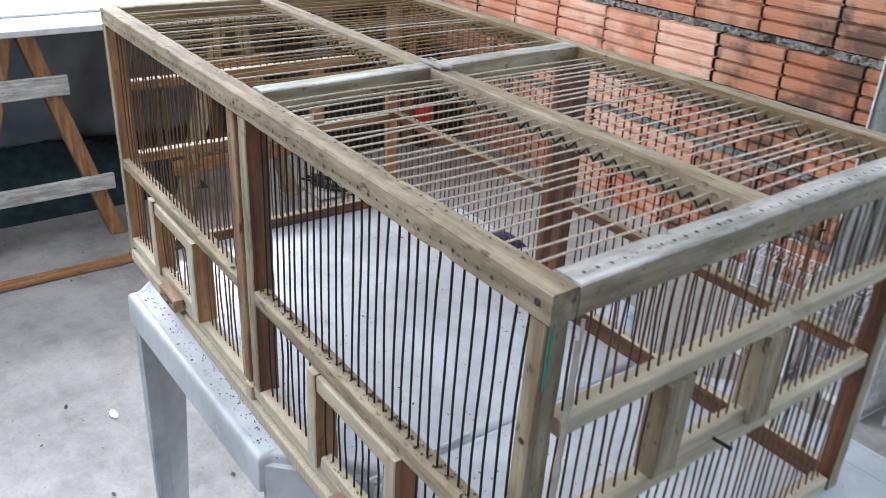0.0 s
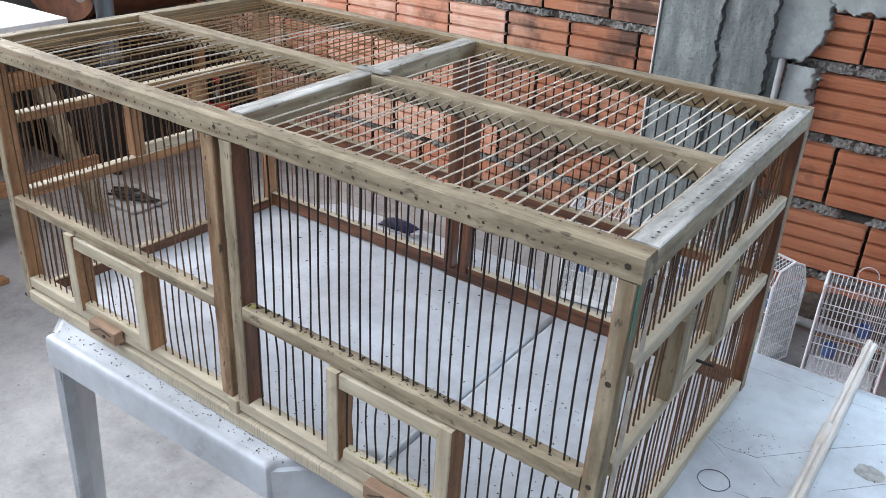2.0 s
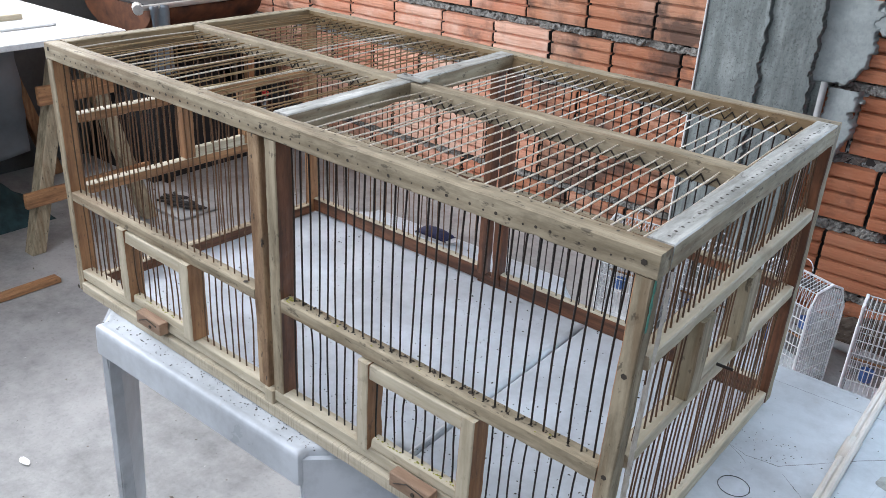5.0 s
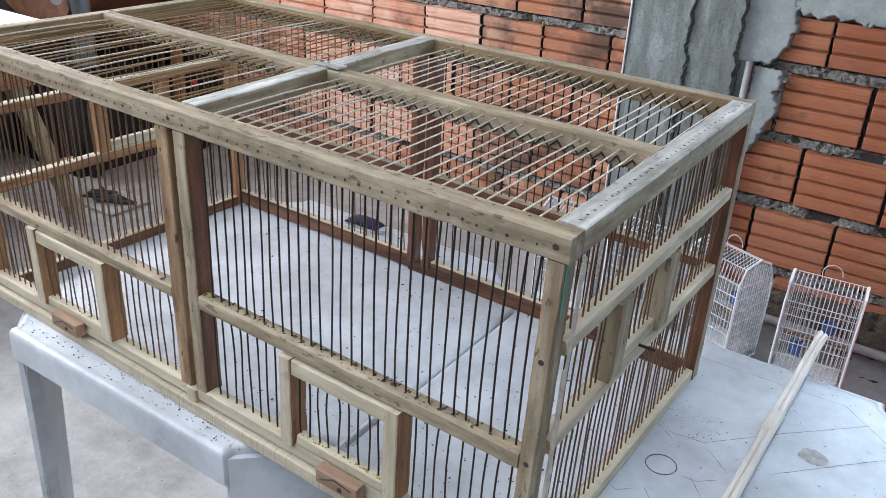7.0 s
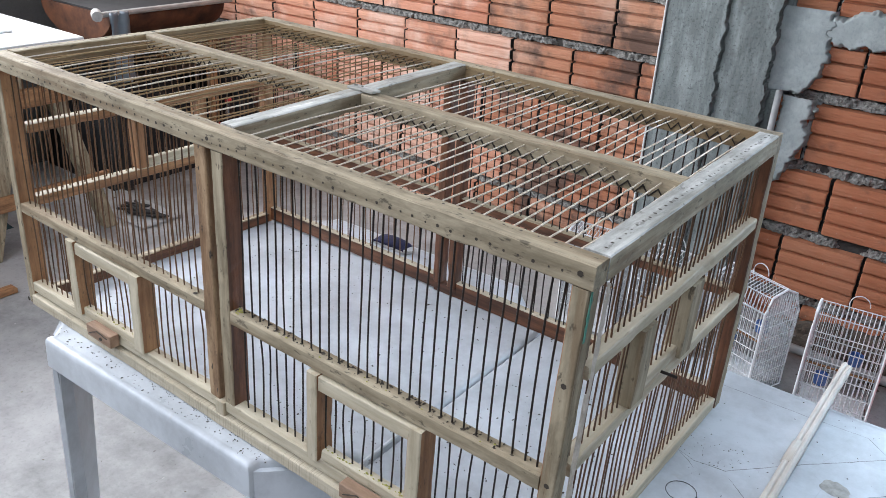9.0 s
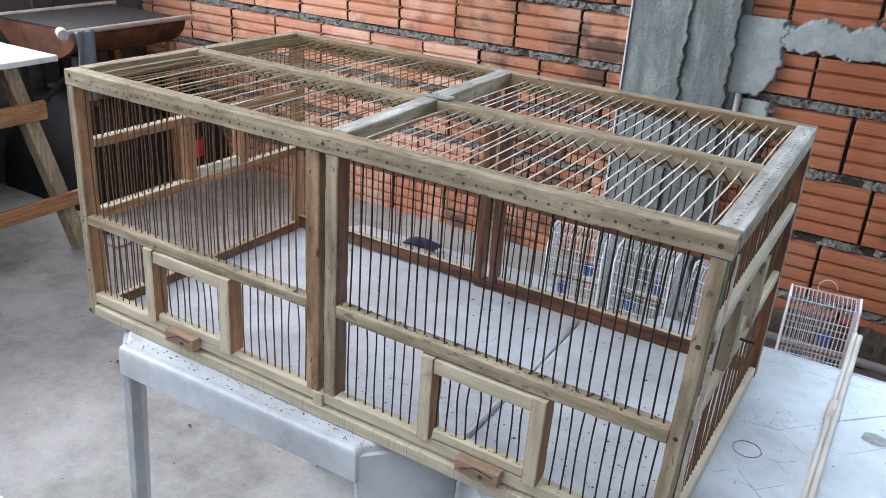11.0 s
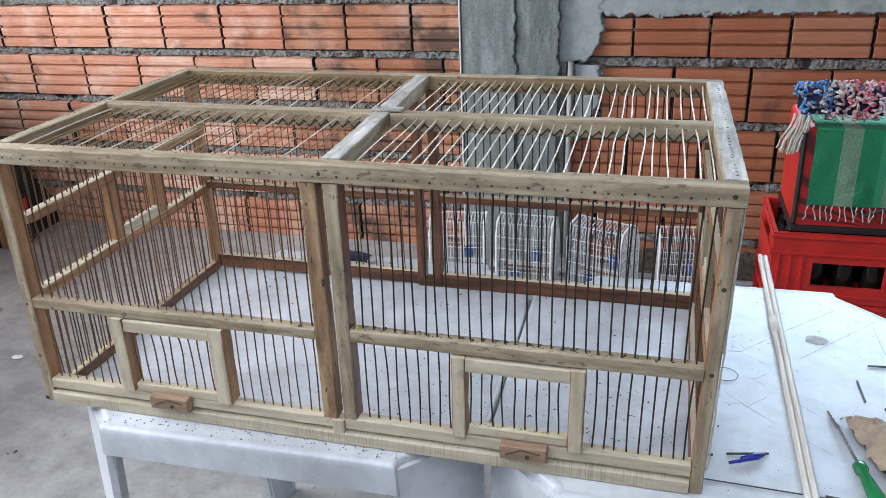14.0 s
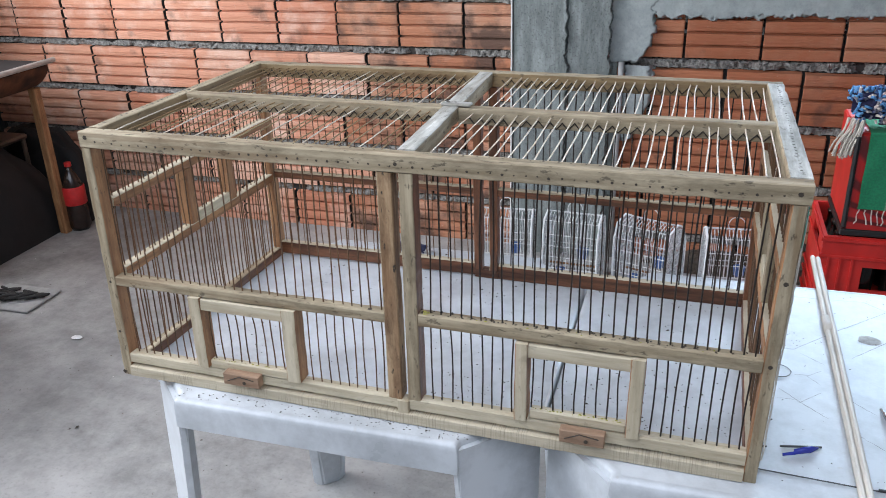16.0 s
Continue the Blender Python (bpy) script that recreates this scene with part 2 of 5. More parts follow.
TABLE = table_plastic()
WHITEWIRE = plain("white_coated_wire", (0.66, 0.67, 0.67), 0.4, 0.0, 0.15)
WHITEPANEL = plain("white_cage_panel", (0.84, 0.85, 0.85), 0.45, 0.0, 0.15, 14)
MILKY, mnt, mb = material("milky_clear_plastic", 0.35)
mb.inputs["Base Color"].default_value = (0.72, 0.74, 0.75, 1)
mnt.links.new(ramp(mnt, noise_tex(mnt, coords(mnt), 30, 4), (0.35, (0.2, 0.2, 0.2)), (0.65, (0.45, 0.45, 0.45))), mb.inputs["Alpha"])
BLUE = plain("blue_plastic_cup", (0.08, 0.17, 0.42), 0.35)
PENBLUE = plain("navy_pen_plastic", (0.02, 0.035, 0.36), 0.25)
RED = plain("red_crate_plastic", (0.60, 0.028, 0.022), 0.38, 0.0, 0.25, 12)
BLACK = plain("black_plastic", (0.02, 0.02, 0.02), 0.4)
GLASSDARK = plain("dark_bottle_glass", (0.015, 0.012, 0.01), 0.12)
NAVY = plain("navy_fabric", (0.022, 0.022, 0.075), 0.85, 0.0, 0.5, 120, 0.4)
SOLE = plain("pale_sandal_sole", (0.55, 0.53, 0.52), 0.7)
LATH = wood("white_painted_lath", (0.60, 0.545, 0.455), (0.82, 0.79, 0.73), 1, 0.5, 0.3)
PVC = plain("grey_pvc", (0.42, 0.42, 0.41), 0.45, 0.0, 0.3, 20)
STEEL = plain("dark_steel_rod", (0.10, 0.10, 0.10), 0.4, 0.8)
BRIGHT = plain("bright_blade_steel", (0.55, 0.56, 0.57), 0.25, 0.9)
PALESTEEL = plain("pale_galvanised_rod", (0.72, 0.73, 0.74), 0.4, 0.2)
GREEN = plain("green_tool_handle", (0.01, 0.20, 0.06), 0.25)
PAPER = plain("crumpled_brown_paper", (0.42, 0.33, 0.24), 0.8, 0.0, 0.3, 25, 0.5)
SCRAP = plain("white_paper_scrap", (0.80, 0.80, 0.79), 0.8)
BENCHTOP = concrete("dusty_white_board", (0.50, 0.51, 0.50), (0.72, 0.73, 0.72), (0.68, 0.69, 0.68), 0.5, 2.5, 0.15)
TARP = plain("grey_blue_tarpaulin", (0.20, 0.235, 0.26), 0.6, 0.0, 0.4, 4, 0.4)
TEAL = plain("dark_teal_cloth", (0.016, 0.05, 0.055), 0.85, 0.0, 0.6, 20, 0.5)
RUST = plain("burnt_rusty_drum", (0.16, 0.058, 0.024), 0.8, 0.1, 0.85, 7, 0.4)
SOOT = plain("sooty_iron", (0.03, 0.028, 0.027), 0.75, 0.2, 0.5, 20)
TUBE = plain("old_chair_tube", (0.10, 0.075, 0.055), 0.5, 0.4, 0.5, 20)
GREYTUBE = plain("galvanised_tube", (0.50, 0.49, 0.46), 0.5, 0.3, 0.3, 20)
COLA = plain("dark_bottle_plastic", (0.03, 0.018, 0.014), 0.15)
LABELRED = plain("red_bottle_label", (0.62, 0.03, 0.03), 0.4)
SOIL = concrete("loose_dirt", (0.045, 0.036, 0.028), (0.14, 0.115, 0.09), (0.09, 0.075, 0.06), 0.95, 4.0, 1.0)
CHIP = plain("dry_seed_husks", (0.07, 0.055, 0.04), 0.8, 0.0, 0.5, 300)
STAIN = plain("brown_dried_stain", (0.44, 0.425, 0.385), 0.6, 0.0, 0.4, 70)
CREAM = plain("cream_fringe_yarn", (0.60, 0.55, 0.47), 0.9, 0.0, 0.35, 80)


def stripes_material():
    m, nt, b = material("green_striped_cotton", 0.9)
    tc = nt.nodes.new("ShaderNodeTexCoord")
    sep = nt.nodes.new("ShaderNodeSeparateXYZ")
    nt.links.new(tc.outputs["Generated"], sep.inputs[0])
    r = nt.nodes.new("ShaderNodeValToRGB")
    r.color_ramp.interpolation = "CONSTANT"
    g1, g2, g3 = (0.012, 0.20, 0.085), (0.17, 0.27, 0.17), (0.03, 0.26, 0.13)
    stops = [(0, g1), (0.17, g2), (0.29, g1), (0.42, g3), (0.47, g2), (0.52, g3), (0.6, g1), (0.72, g2), (0.84, g1)]
    e = r.color_ramp.elements
    while len(e) < len(stops):
        e.new(0.5)
    for el, (p, c) in zip(e, stops):
        el.position, el.color = p, (*c, 1)
    nt.links.new(sep.outputs[0], r.inputs[0])
    n = noise_tex(nt, coords(nt), 160, 3)
    nt.links.new(mix(nt, ramp(nt, n, (0.4, (0.4, 0.4, 0.4)), (0.6, (0, 0, 0))), r.outputs[0], (0.01, 0.09, 0.05)), b.inputs["Base Color"])
    bump(nt, b, n, 0.5, 0.002)
    return m


def yarn_material():
    m, nt, b = material("mixed_colour_yarn", 0.95)
    geo = nt.nodes.new("ShaderNodeNewGeometry")
    sep = nt.nodes.new("ShaderNodeSeparateXYZ")
    nt.links.new(geo.outputs["Position"], sep.inputs[0])
    add = nt.nodes.new("ShaderNodeMath")
    add.operation = "MULTIPLY_ADD"
    add.inputs[1].default_value, add.inputs[2].default_value = 0.22, 0.0
    nt.links.new(geo.outputs["Random Per Island"], add.inputs[0])
    tot = nt.nodes.new("ShaderNodeMath")
    tot.operation = "ADD"
    sh = nt.nodes.new("ShaderNodeMath")
    sh.operation = "MULTIPLY_ADD"
    sh.inputs[1].default_value, sh.inputs[2].default_value = 1.7, -2.33
    nt.links.new(sep.outputs[0], sh.inputs[0])
    nt.links.new(add.outputs[0], tot.inputs[0])
    nt.links.new(sh.outputs[0], tot.inputs[1])
    c = ramp(nt, tot.outputs[0], (0.0, (0.14, 0.36, 0.60)), (0.14, (0.10, 0.26, 0.5)), (0.19, (0.02, 0.03, 0.10)), (0.25, (0.55, 0.50, 0.45)), (0.34, (0.52, 0.38, 0.36)),
             (0.44, (0.55, 0.03, 0.09)), (0.56, (0.62, 0.55, 0.55)), (0.68, (0.09, 0.05, 0.32)), (0.82, (0.55, 0.04, 0.10)), (0.95, (0.55, 0.5, 0.5)))
    nt.links.new(c, b.inputs["Base Color"])
    return m


STRIPES, YARN = stripes_material(), yarn_material()


def fan_material():
    m, nt, b = material("red_printed_panel", 0.4)
    tc = nt.nodes.new("ShaderNodeTexCoord")
    mp = nt.nodes.new("ShaderNodeMapping")
    mp.inputs["Location"].default_value = (-0.5, 0, 0.0)
    nt.links.new(tc.outputs["Generated"], mp.inputs[0])
    g = nt.nodes.new("ShaderNodeSeparateXYZ")
    nt.links.new(mp.outputs[0], g.inputs[0])
    at = nt.nodes.new("ShaderNodeMath")
    at.operation = "ARCTAN2"
    nt.links.new(g.outputs[2], at.inputs[0])
    nt.links.new(g.outputs[0], at.inputs[1])
    sn = nt.nodes.new("ShaderNodeMath")
    sn.operation = "MULTIPLY"
    sn.inputs[1].default_value = 22.0
    nt.links.new(at.outputs[0], sn.inputs[0])
    s2 = nt.nodes.new("ShaderNodeMath")
    s2.operation = "SINE"
    nt.links.new(sn.outputs[0], s2.inputs[0])
    c = ramp(nt, s2.outputs[0], (0.0, (0.40, 0.018, 0.016)), (0.7, (0.11, 0.012, 0.012)))
    nt.links.new(c, b.inputs["Base Color"])
    return m


FAN = fan_material()

# ---- mesh helpers ----
BASE = {}
L, D, Z0, ZT = 1.05, 0.572, 0.7205, 1.175
CAGE_AT = Vector((L / 2, D / 2, Z0))


def racked(p):
    """The cage is out of square: its front is longer than its back."""
    low = (ZT - p[2]) / (ZT - Z0)
    return Vector((p[0] * (1.040 - 0.016 * p[1] / D) - low * (1 - p[1] / D) * (0.013 * (p[0] / L) ** 3 + 0.009 * (1 - p[0] / L) ** 3), p[1], p[2]))


def thing(name, at, label, category, group="", kind=""):
    ob = new(name)
    ob.empty_display_size = 0.1
    ob.location = at
    BASE[ob.name] = Vector(at)
    return tagged(ob, label, category, group, kind)


def to_mesh(name, bm, mats, smooth=False, shift=None):
    if shift is not None:
        bmesh.ops.translate(bm, verts=bm.verts, vec=-shift)
    bmesh.ops.recalc_face_normals(bm, faces=bm.faces)
    me = bpy.data.meshes.new(name)
    bm.to_mesh(me)
    bm.free()
    for m in mats if isinstance(mats, (list, tuple)) else [mats]:
        me.materials.append(m)
    if smooth:
        me.shade_smooth()
    return me


def part(name, bm, mats, parent, label="", smooth=False, kind=""):
    """A mesh built in world places, hung under a thing or under a part of it."""
    base = BASE[parent.name]
    if base == CAGE_AT:
        for v in bm.verts:
            v.co = racked(v.co)
    ob = new(name, to_mesh(name, bm, mats, smooth, base))
    ob.parent = parent
    BASE[ob.name] = base
    return tagged(ob, label, "", "", kind)


def solid(name, bm, mats, label, category, kind="", group="", smooth=False):
    """A one-mesh thing whose origin lies at its base."""
    lo = Vector([min(v.co[i] for v in bm.verts) for i in range(3)])
    hi = Vector([max(v.co[i] for v in bm.verts) for i in range(3)])
    base = Vector(((lo.x + hi.x) / 2, (lo.y + hi.y) / 2, lo.z))
    ob = new(name, to_mesh(name, bm, mats, smooth, base))
    ob.location = base
    BASE[ob.name] = base
    return tagged(ob, label, category, group, kind)


def box(bm, x0, y0, z0, x1, y1, z1, bev=0.0, mi=0, inner=None, skew=None):
    """A box. inner: (normal test, material index) pairs give faces another material."""
    vs = [bm.verts.new((x, y, z)) for x in (x0, x1) for y in (y0, y1) for z in (z0, z1)]
    if skew:
        for v in vs:
            v.co += Vector(skew(v.co))
    fs = [bm.faces.new([vs[i] for i in q]) for q in ((0, 1, 3, 2), (4, 6, 7, 5), (0, 4, 5, 1), (2, 3, 7, 6), (0, 2, 6, 4), (1, 5, 7, 3))]
    names = ("-x", "+x", "-y", "+y", "-z", "+z")
    for f, n in zip(fs, names):
        f.material_index = inner.get(n, mi) if inner else mi
    if bev:
        bmesh.ops.bevel(bm, geom=list({e for f in fs for e in f.edges}), offset=bev, segments=1, affect="EDGES", clamp_overlap=True)
    return vs


def beam(parent, name, x0, y0, z0, x1, y1, z1, wood_set, inner=None, other=None, label="", skew=None, e=0.0014, rough=0.0007):
    """A stick of wood with worn, slightly uneven edges; inner names the faces that show the other wood."""
    lo, hi = (x0, y0, z0), (x1, y1, z1)
    a = max(range(3), key=lambda i: hi[i] - lo[i])
    b, c = (a + 1) % 3, (a + 2) % 3
    n = max(2, int((hi[a] - lo[a]) / 0.014))
    bm = bmesh.new()
    rings = []
    for k in range(n + 1):
        t = lo[a] + (hi[a] - lo[a]) * k / n
        ring = []
        for q, (fb, fc) in enumerate(((0, 0), (1, 0), (1, 0), (1, 1), (1, 1), (0, 1), (0, 1), (0, 0))):
            eb, ec = ((e, 0), (-e, 0), (0, e), (0, -e), (-e, 0), (e, 0), (0, -e), (0, e))[q]
            seed = 3.1 * fb + 7.7 * fc + 11 * lo[b] + 5 * lo[c]
            w = rough * (n3(t, seed, 0.3, 34) + 0.6 * n3(t, seed, 4.1, 110))
            chip = max(0.0, n3(t, seed, 9.0, 19) - 0.42) * 0.006
            pb = (hi[b] if fb else lo[b]) + eb + (w - chip if fb else w + chip)
            w2 = rough * n3(t, seed, 6.2, 40)
            pc = (hi[c] if fc else lo[c]) + ec + (w2 - chip if fc else w2 + chip)
            co = [0, 0, 0]
            co[a], co[b], co[c] = t, pb, pc
            v = Vector(co)
            ring.append(bm.verts.new(v + Vector(skew(v)) if skew else v))
        rings.append(ring)
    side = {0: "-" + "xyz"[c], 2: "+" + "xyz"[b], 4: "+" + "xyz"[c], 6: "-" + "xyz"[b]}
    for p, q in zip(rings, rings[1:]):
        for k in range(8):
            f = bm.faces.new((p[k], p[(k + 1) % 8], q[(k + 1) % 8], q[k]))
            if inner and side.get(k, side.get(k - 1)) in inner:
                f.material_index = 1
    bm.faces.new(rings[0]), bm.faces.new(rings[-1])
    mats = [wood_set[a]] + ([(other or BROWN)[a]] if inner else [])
    return part(name, bm, mats, parent, label)


def tube(bm, pts, r, sides=8, caps=True):
    """A round bar along a line of points."""
    rings = []
    pts = [Vector(p) for p in pts]
    for i, p in enumerate(pts):
        d = (pts[min(i + 1, len(pts) - 1)] - pts[max(i - 1, 0)]).normalized()
        a = d.cross(Vector((0, 0, 1)))
        a = d.cross(Vector((1, 0, 0))) if a.length < 0.1 else a
        a.normalize()
        b = d.cross(a)
        rr = r[i] if isinstance(r, (list, tuple)) else r
        rings.append([bm.verts.new(p + rr * (math.cos(2 * math.pi * k / sides) * a + math.sin(2 * math.pi * k / sides) * b)) for k in range(sides)])
    for q, s in zip(rings, rings[1:]):
        for k in range(sides):
            bm.faces.new((q[k], q[(k + 1) % sides], s[(k + 1) % sides], s[k]))
    if caps:
        bm.faces.new(rings[0]), bm.faces.new(rings[-1])


def lathe(bm, at, prof, sides=20):
    """A turned body: profile of (radius, height)."""
    rings = [[bm.verts.new((at[0] + r * math.cos(2 * math.pi * k / sides), at[1] + r * math.sin(2 * math.pi * k / sides), at[2] + h)) for k in range(sides)] for r, h in prof]
    for q, s in zip(rings, rings[1:]):
        for k in range(sides):
            bm.faces.new((q[k], q[(k + 1) % sides], s[(k + 1) % sides], s[k]))
    bm.faces.new(rings[0]), bm.faces.new(rings[-1])


def sheet(bm, nx, ny, place, mi=0):
    """A grid whose points come from place(u, v)."""
    g = [[bm.verts.new(place(i / nx, j / ny)) for j in range(ny + 1)] for i in range(nx + 1)]
    for i in range(nx):
        for j in range(ny):
            bm.faces.new((g[i][j], g[i + 1][j], g[i + 1][j + 1], g[i][j + 1])).material_index = mi
    return g


def thicken(bm, t):
    bmesh.ops.recalc_face_normals(bm, faces=bm.faces)
    bmesh.ops.solidify(bm, geom=bm.faces[:], thickness=t)


def n3(x, y, z, s=1.0):
    return noise.noise(Vector((x * s, y * s, z * s)))


# ---- the room ----
XL, XR, YF, YW, CEIL = -2.58, 3.6, -4.2, 2.36, 2.9


def floor_slab():
    bm = bmesh.new()
    sheet(bm, 60, 64, lambda u, v: (XL - 0.2 + u * (XR - XL + 0.4), YF - 6 + v * (YW + 0.2 - YF + 6), 0.003 * n3(u * 12, v * 14, 0)))
    solid("floor", bm, FLOOR, "worn pale grey concrete floor with dust and specks", "floor", "structure", smooth=True)


floor_slab()


def wall_box(name, x0, y0, z0, x1, y1, z1, mat, label):
    bm = bmesh.new()
    box(bm, x0, y0, z0, x1, y1, z1)
    return solid(name, bm, mat, label, "wall", "structure")


def wall_pieces(name, boxes, mat, label):
    bm = bmesh.new()
    for b in boxes:
        box(bm, *b)
    return solid(name, bm, mat, label, "wall", "structure")


# left wall with an inferred window; front wall, right wall and roof are unseen
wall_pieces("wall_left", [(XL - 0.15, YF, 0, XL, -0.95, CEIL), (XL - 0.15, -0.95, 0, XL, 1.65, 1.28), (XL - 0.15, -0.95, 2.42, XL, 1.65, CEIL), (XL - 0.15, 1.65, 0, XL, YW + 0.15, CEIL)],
            ROOMWALL, "dim grey plastered wall with an unseen window opening")
wall_box("wall_right", XR, YF, 0, XR + 0.15, YW + 0.15, CEIL, ROOMWALL, "unseen plain grey side wall, added to close the room")
wall_box("wall_front", XL - 0.15, YF - 0.15, 0, XR + 0.15, YF, CEIL, ROOMWALL, "unseen plain grey front wall, added to close the room")
bm = bmesh.new()
box(bm, XL - 0.15, 0.12, CEIL, XR + 0.15, YW + 0.15, CEIL + 0.12)
solid("ceiling", bm, ROOMWALL, "unseen plain grey roof slab, added with its edge set for the light", "ceiling", "structure")

# ---- brick wall with its window ----
WX0, WX1, WZ0, WZ1 = 1.115, 2.6, 1.085, 2.1
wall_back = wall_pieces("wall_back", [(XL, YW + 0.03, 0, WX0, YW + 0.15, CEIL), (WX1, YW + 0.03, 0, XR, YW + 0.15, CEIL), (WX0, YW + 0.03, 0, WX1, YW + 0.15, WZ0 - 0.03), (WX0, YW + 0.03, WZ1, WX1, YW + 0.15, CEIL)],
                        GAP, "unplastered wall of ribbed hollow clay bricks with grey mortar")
BH = 0.192
# first course, course height and brick height to the left and to the right of the pillar
LEFT_ROWS, RIGHT_ROWS = (0.204, 0.2215, 0.190), (0.1145, 0.2465, 0.207)


def mortar_beds():
    bm = bmesh.new()
    for r in range(-1, 12):
        for xa, xb, (row0, pitch, bh) in ((XL, 0.2, LEFT_ROWS), (0.5, XR, RIGHT_ROWS)):
            zc = row0 + r * pitch - (pitch - bh) / 2
            wide = (pitch - bh) / 2 + 0.001
            if zc > WZ0 and zc < WZ1 and xa > 0:
                xb = WX0
            n = int((xb - xa) / 0.005)

            def place(u, v, xa=xa, xb=xb, zc=zc, wide=wide):
                x = xa + u * (xb - xa)
                edge = abs(v - 0.5) * 2
                half = wide + 0.005 * n3(x, zc, 3, 9) + 0.006 * n3(x, zc, 5, 34) + 0.006 * n3(x, zc, 8, 90)
                z = zc + (v - 0.5) * 2 * half
                y = YW + 0.010 + 0.007 * n3(x, 0, z, 18) + 0.005 * n3(x, 3, z, 60) + 0.004 * n3(x, 6, z, 130) + 0.06 * max(0.0, n3(x, 9, z, 13) - 0.12) + 0.03 * max(0.0, n3(x, 15, z, 55) - 0.2) + (0.035 if edge > 0.95 else 0.0)
                return (x, y, z)

            sheet(bm, n, 8, place)
    ob = new("mortar_bed", to_mesh("mortar_bed", bm, MORTAR, False, wall_back.location))
    ob.parent = wall_back
    tagged(ob, "rough grey mortar squeezed between the bricks", kind="stuff")


mortar_beds()


def brick_bm(bm, x0, x1, z0, y0=0.0, h=BH):
    """One hollow brick lying along x: four ribbed bands with grooves between."""
    prof = [(0.03, z0)]
    b = h / 4
    for k in range(4):
        za, zb = z0 + k * b + 0.0046, z0 + (k + 1) * b - 0.0042
        prof += [(0.019, za - 0.0010), (0.0036, za + 0.0006), (0.0, (za + zb) / 2), (0.0004, zb - 0.001), (0.019, zb + 0.0006)]
    prof += [(0.03, z0 + h)]
    ends = [[bm.verts.new((x, y0 + y + (0.002 if x in (x0, x1) else 0), z)) for y, z in prof] for x in (x0, x0 + 0.004, x1 - 0.004, x1)]
    for p, q in zip(ends, ends[1:]):
        for k in range(len(prof) - 1):
            bm.faces.new((p[k], q[k], q[k + 1], p[k + 1]))
    # ends in the joint's dark colour, so that they look shaded
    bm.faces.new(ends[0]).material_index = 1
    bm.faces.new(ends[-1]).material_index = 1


BRICKS, rng = {}, random.Random(4)


def brick_mesh(length, height, mat):
    key = (round(length, 3), height, mat.name)
    if key not in BRICKS:
        bm = bmesh.new()
        brick_bm(bm, 0, key[0], 0, 0.0, height)
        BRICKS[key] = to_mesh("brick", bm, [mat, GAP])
    return BRICKS[key]


def brick_rows():
    far = bmesh.new()
    for r in range(-1, 12):
        for xa, xb, first, step, (row0, pitch, bh) in ((XL + 0.01, 0.190, -0.036 if r % 2 else -0.194, 0.2865, LEFT_ROWS), (0.52, XR - 0.02, 0.857 if r % 2 else 1.02, 0.2845, RIGHT_ROWS)):
            z0 = row0 + r * pitch
            joints = sorted([first + k * step for k in range(-12, 14)])
            cuts = [xa] + [j for j in joints if xa + 0.03 < j < xb - 0.03] + [xb]
            for p, q in zip(cuts, cuts[1:]):
                gap = rng.uniform(0.008, 0.015)
                if z0 + bh > WZ0 - 0.015 and z0 < WZ1 and q > WX0:
                    q = min(q, WX0) if p < WX0 - 0.03 else p
                    if q == p and p < WX1:
                        continue
                    q = max(q, p + 0.04) if p < WX0 else q
                length = round(q - p - gap, 3)
                if length < 0.03:
                    continue
                jy, jz = rng.uniform(-0.003, 0.003), rng.uniform(-0.003, 0.003)
                if r <= 5:
                    ob = new("brick", brick_mesh(length, bh, PALEBRICK if p < -0.62 else SOOTYBRICK if p < 0.17 else BRICK))
                    ob.parent = wall_back
                    ob.location = Vector((p + gap / 2, YW + jy, z0 + jz)) - wall_back.location
                    ob.rotation_euler = (0, rng.uniform(-0.006, 0.006), rng.uniform(-0.006, 0.006))
                else:
                    brick_bm(far, p + gap / 2, q - gap / 2, z0 + jz, YW + jy, bh)
    ob = new("upper_bricks", to_mesh("upper_bricks", far, [BRICK, GAP], False, wall_back.location))
    ob.parent = wall_back
    tagged(ob, kind="stuff")


def lumpy(name, x0, x1, z0, z1, proud, mask, cell, mat, label, depth=YW):
    """Mortar thrown on a wall: proud where mask is positive, sinking into the wall where it is not."""
    bm = bmesh.new()

    def place(u, v):
        x, z = x0 + u * (x1 - x0), z0 + v * (z1 - z0)
        k = max(-1.0, min(1.0, (mask(x, z) + 0.009 * n3(x, 11, z, 75)) / 0.007))
        y = depth - (proud * k if k > 0 else 0.03 * k) + 0.004 * n3(x, 0, z, 12) * (k > 0) + 0.0006 * n3(x, 2, z, 80)
        return (x, y, z)

    sheet(bm, int((x1 - x0) / cell), int((z1 - z0) / cell), place)
    return solid(name, bm, mat, label, "plaster", "structure", smooth=True)


